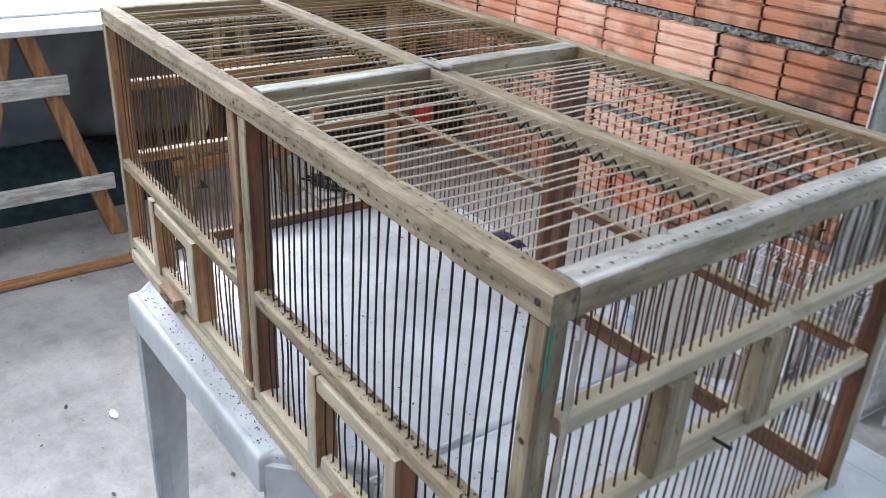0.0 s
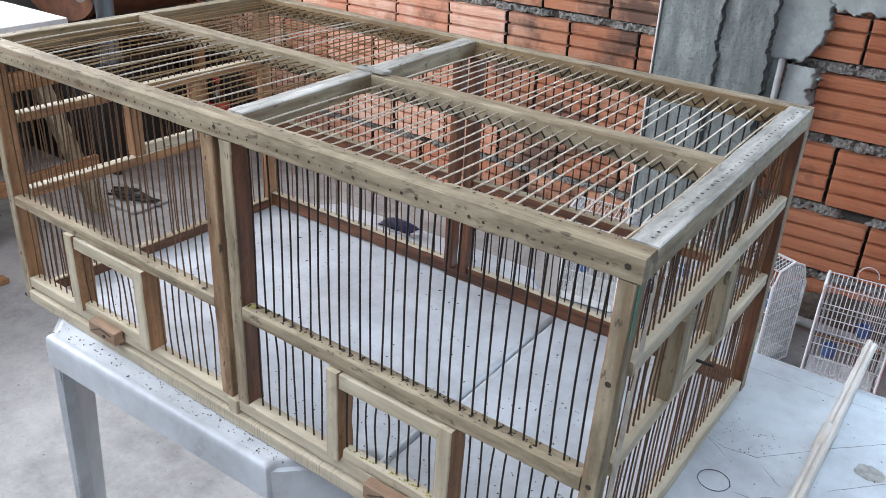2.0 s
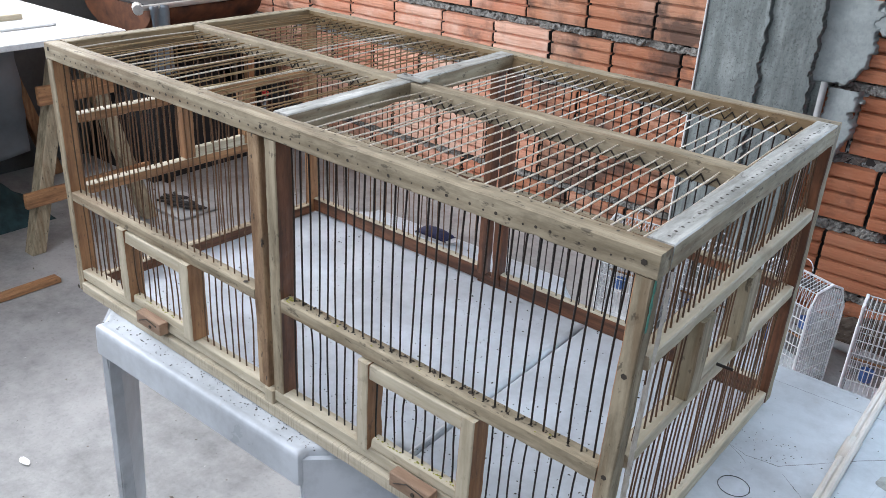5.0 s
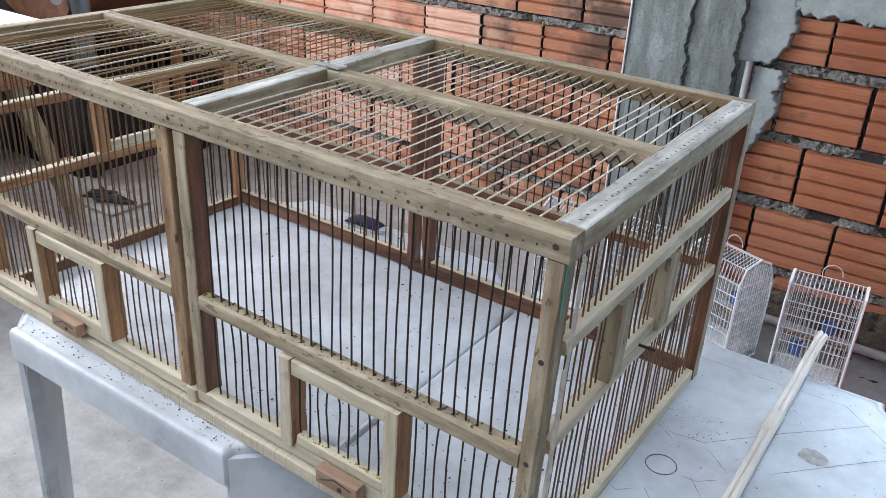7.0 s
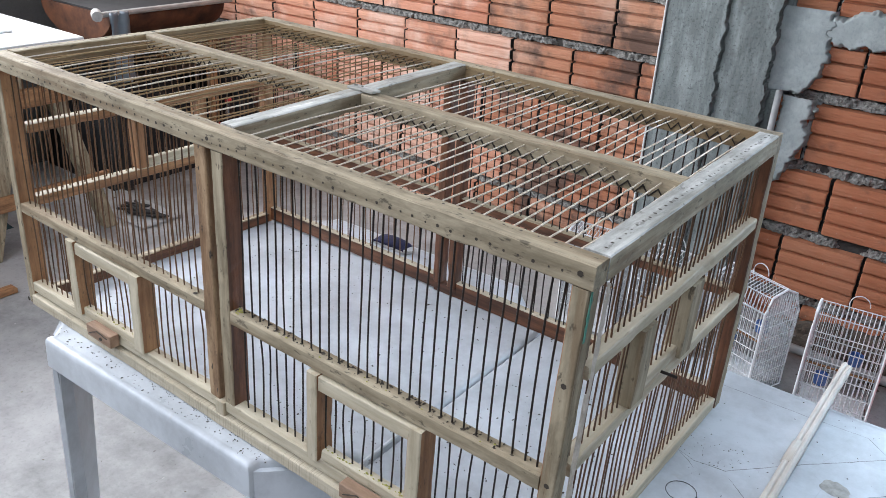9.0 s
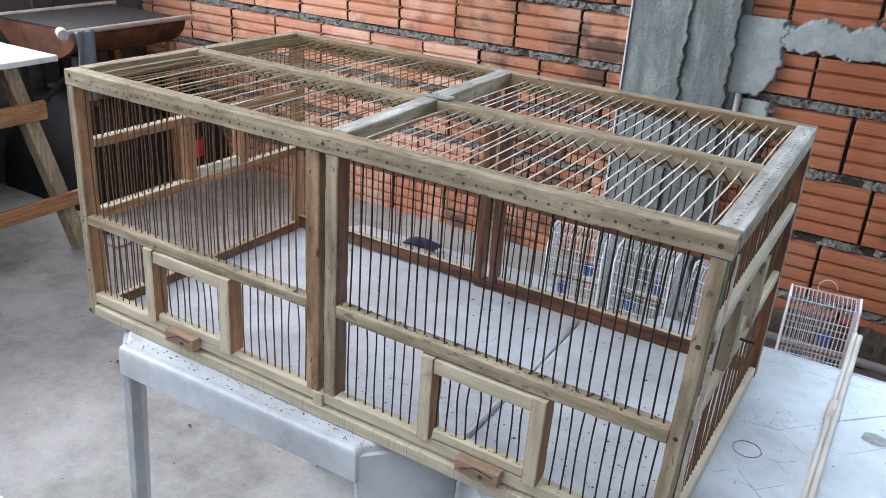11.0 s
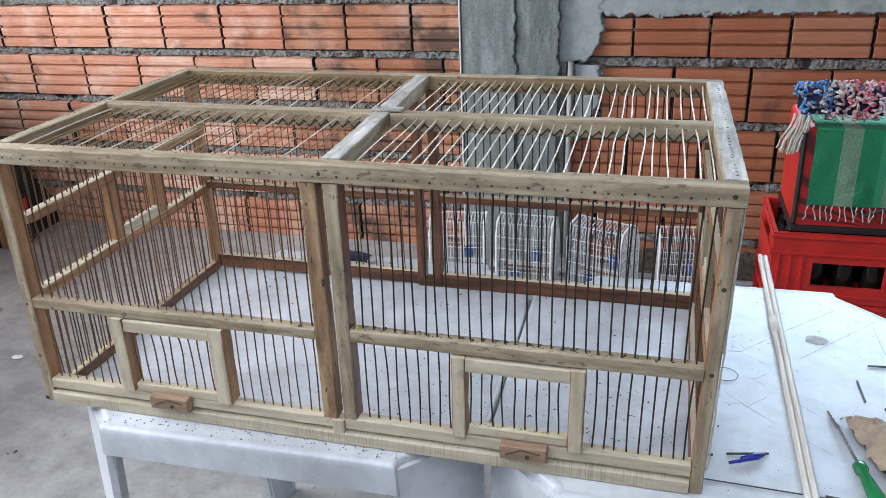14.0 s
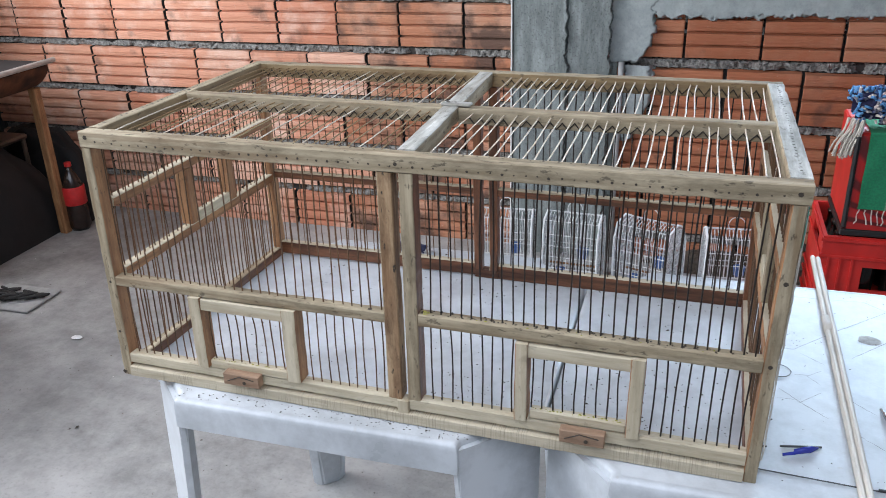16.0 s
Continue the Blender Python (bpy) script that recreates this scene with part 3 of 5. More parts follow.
def column():
    bm = bmesh.new()

    def place(u, v):
        x, z = 0.192 + u * 0.415, v * CEIL
        wob = 0.016 * n3(0, 0, z, 6) + 0.012 * n3(0, 4, z, 26) + 0.006 * n3(0, 6, z, 80)
        y = 2.285 + 0.003 * n3(x, 0, z, 12) + 0.0012 * n3(x, 5, z, 70)
        if x > 0.410 + wob:
            y += 0.014 + 0.006 * n3(x, 7, z, 9)
        if abs(x - 0.410 - wob) < 0.0026:
            y += 0.012
        if x > 0.578 + wob:
            y += 0.05
        if u in (0.0, 1.0):
            y = YW + 0.03
        return (x, y, z)

    sheet(bm, 140, 420, place)
    bmesh.ops.recalc_face_normals(bm, faces=bm.faces)
    solid("concrete_pillar", bm, COLUMN, "rough grey cast concrete pillar in the brick wall", "pillar", "structure")
    bm = bmesh.new()
    box(bm, 0.184, 2.279, 0.0, 0.191, 2.36, CEIL, 0.002)
    solid("trim", bm, plain("white_edge_strip", (0.75, 0.75, 0.73), 0.6), "thin white strip along the pillar's edge", "trim", "structure")


column()
lumpy("plaster_patch", 0.570, 0.80, 0.80, 1.12, 0.022,
      lambda x, z: min(0.745 - x + 0.022 * n3(x, 0, z, 14) + 0.02 * n3(x, 3, z, 45) - max(0.0, 0.93 - z) * 0.75, z - 0.835 + 0.01 * n3(x, 1, z, 30)), 0.004, PLASTER,
      "smooth grey plaster smeared beside the pillar")
lumpy("plaster_patch", 0.60, 1.16, 0.95, 1.16, 0.02,
      lambda x, z: min(z - 1.012 + 0.022 * n3(x, 0, 0, 9) + 0.012 * n3(x, 4, z, 30), 1.10 - z + 0.03 * n3(x, 8, 0, 7) + 0.035 * (abs(x - 0.86) < 0.09) * math.cos((x - 0.86) * 17) + 0.04 * (abs(x - 1.03) < 0.08) * math.cos((x - 1.03) * 19)),
      0.004, PLASTER, "smooth grey plaster band under the window's edge")
lumpy("window_sill", 1.10, 2.7, 0.97, 1.09, 0.024, lambda x, z: min(z - 1.02 + 0.012 * n3(x, 0, 0, 12) + 0.006 * n3(x, 0, 3, 50), 0.02), 0.004, PLASTER, "rough grey plaster sill under the window opening")
bm = bmesh.new()
box(bm, 1.10, YW - 0.022, 1.06, 2.7, YW + 0.15, 1.088, 0.006)
solid("window_ledge", bm, PLASTER, "grey plaster ledge of the bare window opening", "ledge", "structure")
lumpy("plaster_patch", 0.62, 0.80, 0.52, 0.83, 0.03, lambda x, z: min(0.735 - x + 0.014 * n3(x, 0, z, 18) + 0.01 * n3(x, 3, z, 50) - max(0, 0.66 - z) * 0.4, x - 0.63), 0.004, PLASTER, "grey plaster lump beside the conduit")
bm = bmesh.new()
tube(bm, [(0.622, 2.315, 0.0), (0.622, 2.315, 0.45), (0.624, 2.315, 0.845)], 0.0115, 12)
solid("conduit_pipe", bm, PVC, "grey plastic conduit pipe beside the pillar", "pipe", smooth=True)

glow, gnt, gb = material("bright_outdoor_haze", 1.0)
gb.inputs["Base Color"].default_value = (0, 0, 0, 1)
gcol = ramp(gnt, noise_tex(gnt, coords(gnt, (1.6, 1, 0.7)), 2.0, 4, 0.6), (0.35, (0.55, 0.68, 0.78)), (0.55, (0.92, 0.97, 1.0)))
gnt.links.new(gcol, gb.inputs["Emission Color"])
gb.inputs["Emission Strength"].default_value = 1.6
bm = bmesh.new()
box(bm, 0.4, 3.3, -0.2, 4.6, 3.34, 3.4)
solid("backdrop", bm, glow, "overexposed pale daylight beyond the window opening", "backdrop", "structure")

# ---- plastic tables ----
TZ = 0.72


def rounded(raw, r, z):
    out = []
    for i, p in enumerate(raw):
        a, b = Vector(raw[i - 1]), Vector(raw[(i + 1) % len(raw)])
        p = Vector(p)
        u, w = (a - p).normalized(), (b - p).normalized()
        for k in (0, 0.5, 1):
            q = (p + u * r).lerp(p, k).lerp(p.lerp(p + w * r, k), k)
            out.append((q.x, q.y, z))
    return out


def notched(x0, x1, y0, y1, c, s, i, z, r):
    """A square with cut corners whose straight sides stand proud of the cuts by s."""
    g = 0.414 * i
    near = [(c + i, i), (c + i, s + g), (s + g, c + i), (i, c + i)]
    raw = [(x0 + a, y0 + b) for a, b in reversed(near)]
    raw += [(x1 - a, y0 + b) for a, b in near]
    raw += [(x1 - a, y1 - b) for a, b in reversed(near)]
    raw += [(x0 + a, y1 - b) for a, b in near]
    return rounded(raw, r, z)


def plastic_table(x0, x1, y0, y1, label):
    t = thing("plastic_table", ((x0 + x1) / 2, (y0 + y1) / 2, 0), label, "table", "white plastic tables")
    c, sn = 0.117, 0.020
    bm = bmesh.new()
    prof = [(0.0155, 0.0), (0.0135, 0.0), (0.0115, 0.0009), (0.006, 0.0004), (0.0025, -0.0016), (0.0007, -0.005), (0.0, -0.012), (-0.001, -0.052), (-0.001, -0.055), (0.003, -0.055), (0.006, -0.012), (0.012, -0.008)]
    loops = [[bm.verts.new(p) for p in notched(x0, x1, y0, y1, c, sn, i, TZ + z, 0.005)] for i, z in prof]
    n = len(loops[0])
    for a, b in zip(loops, loops[1:]):
        for k in range(n):
            bm.faces.new((a[k], a[(k + 1) % n], b[(k + 1) % n], b[k]))
    bm.faces.new(loops[0]), bm.faces.new(list(reversed(loops[-1])))
    top = part("tabletop", bm, TABLE, t, "scuffed white plastic top with dust and husks", True)
    top.data.set_sharp_from_angle(angle=radians(38))
    for sx, sy in ((0, 0), (1, 0), (0, 1), (1, 1)):
        bm = bmesh.new()
        cx, dx = (x0, 1) if sx == 0 else (x1, -1)
        cy, dy = (y0, 1) if sy == 0 else (y1, -1)

        head = [(0.005, c), (c + 0.004, 0.005), (c + 0.016, 0.010), (c + 0.012, 0.034), (0.034, c + 0.012), (0.010, c + 0.016)]
        foot = [(0.012, 0.075), (0.075, 0.012), (0.083, 0.018), (0.080, 0.045), (0.045, 0.080), (0.018, 0.083)]

        def outline(z):
            k = 1 - z / TZ
            return [bm.verts.new((cx + dx * (p + (q - p) * k), cy + dy * (r + (t2 - r) * k), z)) for (p, r), (q, t2) in zip(head, foot)]

        a, m, b = outline(TZ - 0.014), outline(TZ - 0.13), outline(0.0)
        for p, q in ((a, m), (m, b)):
            for k in range(6):
                bm.faces.new((p[k], p[(k + 1) % 6], q[(k + 1) % 6], q[k]))
        bm.faces.new(a), bm.faces.new(b)
        bmesh.ops.bevel(bm, geom=[e for e in bm.edges if abs(e.verts[0].co.z - e.verts[1].co.z) > 0.05], offset=0.006, segments=2, affect="EDGES", clamp_overlap=True)
        part("leg", bm, TABLE, t)
    return t


plastic_table(-0.012, 0.7332, -0.042, 0.684, "white plastic table with cut corners under the cage's closed half")
table_b = plastic_table(0.7276, 1.446, -0.042, 0.684, "white plastic table with cut corners, littered with tools")
table_c = plastic_table(1.452, 2.166, -0.06, 0.665, "white plastic table with cut corners pushed against the others")
NUDGE = Vector((0.008, -0.018, 0))
table_b.location += NUDGE
table_c.location += NUDGE


SCRATCH = plain("grime_in_scratch", (0.33, 0.335, 0.34), 0.6, 0.0, 0.6, 60)
PRESSED = plain("pressed_line_in_plastic", (0.36, 0.38, 0.40), 0.5, 0.0, 0.5, 40)


def score(pts, w, mat, name="scratch"):
    """A scored line in the table's top."""
    fine = []
    for p, q in zip(pts, pts[1:]):
        n = max(2, int(math.dist(p, q) / 0.008))
        fine += [(p[0] + (q[0] - p[0]) * k / n + 0.0010 * n3(p[0] + k, p[1], 0, 3), p[1] + (q[1] - p[1]) * k / n + 0.0010 * n3(k, p[0], 5, 3)) for k in range(n)]
    bm = bmesh.new()
    prev = None
    for k, (x, y) in enumerate(fine):
        dx, dy = (fine[min(k + 1, len(fine) - 1)][i] - fine[max(k - 1, 0)][i] for i in (0, 1))
        ln = math.hypot(dx, dy) or 1
        ww = w * (0.35 + 0.65 * abs(n3(x, y, 2, 60))) * (0.3 if k in (0, len(fine) - 1) else 1)
        row = [bm.verts.new((x - dy / ln * ww, y + dx / ln * ww, TZ + 0.0004)), bm.verts.new((x + dy / ln * ww, y - dx / ln * ww, TZ + 0.0004))]
        if prev:
            bm.faces.new((prev[0], prev[1], row[1], row[0]))
        prev = row
    part(name, bm, mat, table_b)


score([(0.90, 0.628), (1.061, 0.627), (1.186, 0.629), (1.276, 0.634), (1.35, 0.567), (1.372, 0.54), (1.378, 0.12)], 0.0012, PRESSED, "pressed_line")
score([(1.054, 0.412), (1.085, 0.402), (1.129, 0.409), (1.208, 0.494), (1.322, 0.607)], 0.0012, SCRATCH)
score([(1.225, 0.399), (1.292, 0.471), (1.40, 0.585)], 0.0011, SCRATCH)
score([(1.12, 0.319), (1.147, 0.322), (1.177, 0.349)], 0.0010, SCRATCH)
score([(1.138, 0.397), (1.182, 0.358)], 0.0009, SCRATCH)
score([(1.056, 0.244), (1.066, 0.241), (1.095, 0.268)], 0.0010, SCRATCH)
score([(1.054, 0.412), (1.078, 0.397), (1.098, 0.378)], 0.0009, SCRATCH)
score([(1.201, 0.26), (1.245, 0.217)], 0.0010, SCRATCH)
score([(1.19, 0.172), (1.246, 0.121)], 0.0010, SCRATCH)
score([(1.093, 0.269), (1.133, 0.225), (1.171, 0.188)], 0.0010, SCRATCH)
score([(1.087, 0.238), (1.127, 0.239)], 0.0009, SCRATCH)
score([(1.116, 0.244), (1.124, 0.231), (1.167, 0.276)], 0.0009, SCRATCH)
score([(1.141, 0.321), (1.168, 0.288)], 0.0010, SCRATCH)


# ---- the bird cage ----
cage = thing("bird_cage", CAGE_AT, "long homemade bird cage of weathered wood and steel wires", "cage")
SKEWED = Matrix.Rotation(-0.02625, 4, "Z") @ Matrix.Translation((-0.02068, 0.01077, 0))
cage.matrix_basis = SKEWED @ Matrix.Translation(CAGE_AT)

# top frame; inner faces and undersides take a second, mostly darker wood
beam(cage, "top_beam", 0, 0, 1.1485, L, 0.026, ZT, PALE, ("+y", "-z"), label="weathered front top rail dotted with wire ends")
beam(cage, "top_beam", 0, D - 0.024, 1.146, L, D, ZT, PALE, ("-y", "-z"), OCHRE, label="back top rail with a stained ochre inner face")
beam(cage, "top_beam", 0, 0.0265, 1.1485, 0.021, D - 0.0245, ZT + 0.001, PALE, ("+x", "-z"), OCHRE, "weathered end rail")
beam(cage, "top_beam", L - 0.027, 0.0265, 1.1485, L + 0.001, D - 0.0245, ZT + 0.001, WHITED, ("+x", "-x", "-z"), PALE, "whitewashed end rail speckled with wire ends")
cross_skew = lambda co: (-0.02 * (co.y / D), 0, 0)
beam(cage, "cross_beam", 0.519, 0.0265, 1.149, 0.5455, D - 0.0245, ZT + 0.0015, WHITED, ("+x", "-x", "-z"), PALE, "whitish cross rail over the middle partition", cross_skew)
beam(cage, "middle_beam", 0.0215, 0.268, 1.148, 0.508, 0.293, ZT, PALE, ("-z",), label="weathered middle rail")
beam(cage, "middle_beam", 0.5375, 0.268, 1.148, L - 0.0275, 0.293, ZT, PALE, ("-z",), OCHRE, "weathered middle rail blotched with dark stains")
bm = bmesh.new()
box(bm, 0.507, 0.271, ZT + 0.002, 0.556, 0.291, ZT + 0.006, 0.001)
part("joint_plate", bm, WHITED[0], cage, "small whitish patch nailed over the crossing")

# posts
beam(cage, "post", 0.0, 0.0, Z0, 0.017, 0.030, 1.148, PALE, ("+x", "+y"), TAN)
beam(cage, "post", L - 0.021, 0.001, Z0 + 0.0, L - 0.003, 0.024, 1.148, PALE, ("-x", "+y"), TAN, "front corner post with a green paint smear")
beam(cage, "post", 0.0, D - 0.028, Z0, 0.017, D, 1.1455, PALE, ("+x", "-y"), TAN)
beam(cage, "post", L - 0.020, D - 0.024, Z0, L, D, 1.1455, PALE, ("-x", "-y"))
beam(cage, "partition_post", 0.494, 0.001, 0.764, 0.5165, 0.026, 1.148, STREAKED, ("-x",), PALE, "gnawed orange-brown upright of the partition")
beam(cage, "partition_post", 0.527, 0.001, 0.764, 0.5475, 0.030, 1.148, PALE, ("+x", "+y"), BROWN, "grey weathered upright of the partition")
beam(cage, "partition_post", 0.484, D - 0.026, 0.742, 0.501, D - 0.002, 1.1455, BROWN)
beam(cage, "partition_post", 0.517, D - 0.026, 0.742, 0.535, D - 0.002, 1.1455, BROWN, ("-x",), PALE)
beam(cage, "block", 0.509, -0.003, 0.739, 0.528, 0.018, 0.7635, FRESH)

# front rails, tray board
beam(cage, "rail", 0.0175, 0.001, 0.901, 0.4935, 0.022, 0.918, PALE)
beam(cage, "rail", 0.548, 0.001, 0.903, L - 0.0215, 0.022, 0.923, PALE)
beam(cage, "rail", 0.0175, 0.001, 0.747, 0.5085, 0.022, 0.765, FRESH)
beam(cage, "rail", 0.5285, 0.001, 0.747, L - 0.0215, 0.022, 0.767, FRESH)
beam(cage, "tray_front", 0.0175, -0.004, Z0 + 0.0005, L - 0.0215, 0.014, 0.741, [SAWN] * 3, label="rough front board of the sliding tray")

# back rails; pale wood on their tops paints in the light falling there
beam(cage, "rail", 0.0175, D - 0.022, 0.914, 0.4835, D - 0.004, 0.930, BROWN, ("+z",), PALE)
beam(cage, "rail", 0.5355, D - 0.022, 0.914, L - 0.0205, D - 0.004, 0.930, BROWN, ("+z",), PALE)
beam(cage, "skirt_board", 0.0175, D - 0.020, Z0 + 0.004, 0.4835, D - 0.004, 0.754, BROWN, ("+z",), FRESH, "dark reddish-brown bottom board")
beam(cage, "skirt_board", 0.484, D - 0.0205, Z0, 0.535, D - 0.0035, 0.7415, BROWN)
beam(cage, "skirt_board", 0.5355, D - 0.020, Z0, L - 0.0205, D - 0.004, 0.753, BROWN, ("+z",), FRESH, "dark reddish-brown bottom board")

# end rails: low board, lower rail, upper rail, and the door uprights between them
for x0, x1, face, za, zb in ((0.001, 0.019, "+x", 0.906, 1.036), (L - 0.021, L - 0.001, "-x", 0.913, 1.036)):
    right = face == "-x"
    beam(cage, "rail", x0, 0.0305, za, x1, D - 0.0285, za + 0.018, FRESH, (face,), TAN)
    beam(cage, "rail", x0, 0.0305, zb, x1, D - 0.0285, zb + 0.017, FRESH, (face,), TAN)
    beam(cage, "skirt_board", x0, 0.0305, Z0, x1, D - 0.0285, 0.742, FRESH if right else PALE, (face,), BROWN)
    ya, yb = (0.160, 0.305) if right else (0.232, 0.372)
    w = 0.034 if right else 0.022
    beam(cage, "door_upright", x0 - 0.006 * (not right), ya, za + 0.0185, x1 + 0.004 * right, ya + w, zb - 0.0005, PALE if right else TAN)
    beam(cage, "door_upright", x0 - 0.006 * (not right), yb, za + 0.0185, x1 + 0.004 * right, yb + w, zb - 0.0005, PALE if right else TAN)
    d = beam(cage, "door", x0 + 0.004, ya + w + 0.001, za + 0.0185, x1 - 0.002, yb - 0.001, za + 0.036, FRESH, label="bottom bar of a small sliding end door")
    bm = bmesh.new()
    tube(bm, [((x1 if right else x0), (ya + yb) / 2 + 0.02, za + 0.024), ((x1 + 0.02 if right else x0 - 0.02), (ya + yb) / 2 + 0.024, za + 0.022)], 0.002, 6)
    part("nail", bm, DARKWIRE, d)


def front_door(xa, xb, xc, xd, block, z_sill):
    """A sliding door: two uprights, a lintel, a bottom bar with wires and a pull block."""
    beam(cage, "door_upright", xa, -0.005, 0.766, xb, 0.026, 0.9005, FRESH, ("+x", "-x"), TAN)
    beam(cage, "door_upright", xc, -0.005, 0.766, xd, 0.026, 0.9005, FRESH, ("-x", "+x"), TAN)
    beam(cage, "lintel", xb + 0.0005, -0.002, 0.8775, xc - 0.0005, 0.012, 0.899, FRESH)
    d = beam(cage, "door", xb + 0.005, -0.001, z_sill, xc - 0.001, 0.014, z_sill + 0.015, FRESH, label="wooden bottom bar of the sliding door")
    b0, b1 = block
    bm = bmesh.new()
    box(bm, b0, -0.018, 0.749, b1, -0.0015, 0.771, 0.001)
    h = part("pull_block", bm, PINK, d, "pinkish wooden pull block with a nail")
    bm = bmesh.new()
    tube(bm, [(b0 + 0.6 * (b1 - b0), -0.0175, 0.757), (b0 + 0.6 * (b1 - b0), -0.0195, 0.757)], 0.003, 10)
    tube(bm, [(b0 + 0.008, -0.0188, 0.757), (b0 + 0.03, -0.0188, 0.768), (b1 - 0.008, -0.0188, 0.764)], 0.0009, 5)
    part("nail", bm, DARK, h)
    return d


door_a = front_door(0.156, 0.176, 0.322, 0.345, (0.211, 0.275), 0.7665)
door_b = front_door(0.696, 0.7145, 0.860, 0.880, (0.767, 0.833), 0.771)

# green paint smear on the corner post
bm = bmesh.new()
sheet(bm, 4, 10, lambda u, v: (L - 0.0014 + 0.0008 * n3(u * 9, v * 9, 0), 0.003 + u * (0.003 + 0.006 * abs(n3(0, v, 3, 7))), 1.147 - v * 0.055))
thicken(bm, 0.0008)
part("paint_smear", bm, plain("green_paint", (0.09, 0.30, 0.22), 0.5), cage)

# pale strips frayed off the corner
for k, (y, za, zb) in enumerate(((0.0275, 0.742, 1.13), (0.032, 0.93, 1.146), (0.036, 0.742, 0.90), (0.030, 0.76, 1.02))):
    bm = bmesh.new()
    sheet(bm, 1, 40, lambda u, v, y=y, za=za, zb=zb, k=k: (L + 0.0012 - 0.001 * k + 0.002 * abs(n3(v, k, 0, 7)) + 0.002 * u, y + 0.0035 * u * (0.6 + 0.5 * n3(v, k, 3, 19)) + 0.0015 * n3(v, 5, k, 11), za + (zb - za) * v))
    thicken(bm, 0.0008)
    part("frayed_strip", bm, LATH, cage, "pale strip frayed off the post")

# wires
WIRES = []


def wire_variants(mat, r=0.00118):
    out = []
    for k in range(5):
        bm = bmesh.new()
        rr = random.Random(k)
        a, b = rr.uniform(-0.0022, 0.0022), rr.uniform(-0.0022, 0.0022)
        c = rr.uniform(-0.0012, 0.0012)
        pts = [(a * math.sin(math.pi * t) + c * math.sin(2 * math.pi * t), b * math.sin(math.pi * t), t) for t in (0, 0.2, 0.4, 0.6, 0.8, 1)]
        tube(bm, pts, r, 6, False)
        out.append(to_mesh("wire", bm, mat, True))
    return out


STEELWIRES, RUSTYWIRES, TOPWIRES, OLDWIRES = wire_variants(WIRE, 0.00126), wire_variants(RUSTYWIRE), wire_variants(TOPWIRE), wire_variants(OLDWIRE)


def wire(p, q, kind, parent=cage):
    p, q = Vector(p), Vector(q)
    if kind is STEELWIRES and (p.x < 0.5 or p.x > L - 0.02):
        kind = RUSTYWIRES
    ob = new("wire", rng.choice(kind))
    ob.parent = parent
    p, q = racked(p), racked(q)
    d = q - p
    ob.matrix_basis = Matrix.LocRotScale(p - BASE[parent.name], d.to_track_quat("Z", "Y"), (1, 1, d.length))
    return ob


def jit(s=0.0012):
    return rng.uniform(-s, s)


ENDS = bmesh.new()


def wire_end(x, y, z, nrm, r=0.0014):
    ring = []
    n = Vector(nrm)
    a = n.orthogonal().normalized()
    b = n.cross(a)
    r *= rng.uniform(0.6, 1.2)
    for k in range(6):
        ring.append(ENDS.verts.new(Vector((x, y, z)) + n * 0.0006 + r * (a * math.cos(k * 1.047) + b * math.sin(k * 1.047))))
    ENDS.faces.new(ring)


STEP = 0.0157
x = 0.030
while x < L - 0.026:
    if not 0.486 < x < 0.553:
        j = jit()
        low = 0.7655 if x < 0.5 else 0.7675
        in_a, in_b = 0.154 < x < 0.347, 0.694 < x < 0.882
        stile = (0.154 < x < 0.178 or 0.320 < x < 0.347) or (0.694 < x < 0.716 or 0.858 < x < 0.882)
        rail_top = 0.9175 if x < 0.5 else 0.9225
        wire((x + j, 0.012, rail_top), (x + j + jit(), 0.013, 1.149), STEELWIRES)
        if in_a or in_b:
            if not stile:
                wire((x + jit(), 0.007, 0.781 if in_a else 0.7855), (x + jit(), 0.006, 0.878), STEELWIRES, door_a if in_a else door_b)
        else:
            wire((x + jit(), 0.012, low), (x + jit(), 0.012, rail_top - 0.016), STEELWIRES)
    wire_end(x + jit(), -0.0, 1.159 + jit(0.001), (0, -1, 0), 0.0018)
    x += STEP
x = 0.028
while x < L - 0.024:
    if not 0.478 < x < 0.541:
        wire((x + jit(), D - 0.013, 0.929), (x + jit(), D - 0.013, 1.147), STEELWIRES)
        wire((x + jit(), D - 0.013, 0.7525), (x + jit(), D - 0.013, 0.915), STEELWIRES)
    x += STEP
for x0, za, zb, ya, yb, w in ((0.010, 0.906, 1.036, 0.232, 0.372, 0.022), (L - 0.011, 0.913, 1.036, 0.160, 0.305, 0.034)):
    y = 0.040
    while y < D - 0.034:
        wire((x0, y + jit(), zb + 0.0165), (x0, y + jit(), 1.149), STEELWIRES)
        if ya - 0.002 < y < yb + w + 0.002:
            if ya + w < y < yb:
                wire((x0 + 0.001, y + jit(), za + 0.035), (x0 + 0.001, y + jit(), zb), STEELWIRES)
        else:
            wire((x0, y + jit(), za + 0.0175), (x0, y + jit(), zb + 0.0005), STEELWIRES)
        wire((x0, y + jit(), 0.741), (x0, y + jit(), za + 0.0005), STEELWIRES)
        wire_end(x0 + jit(), y, ZT + 0.001, (0, 0, 1), 0.0019)
        y += 0.0142
x = 0.034
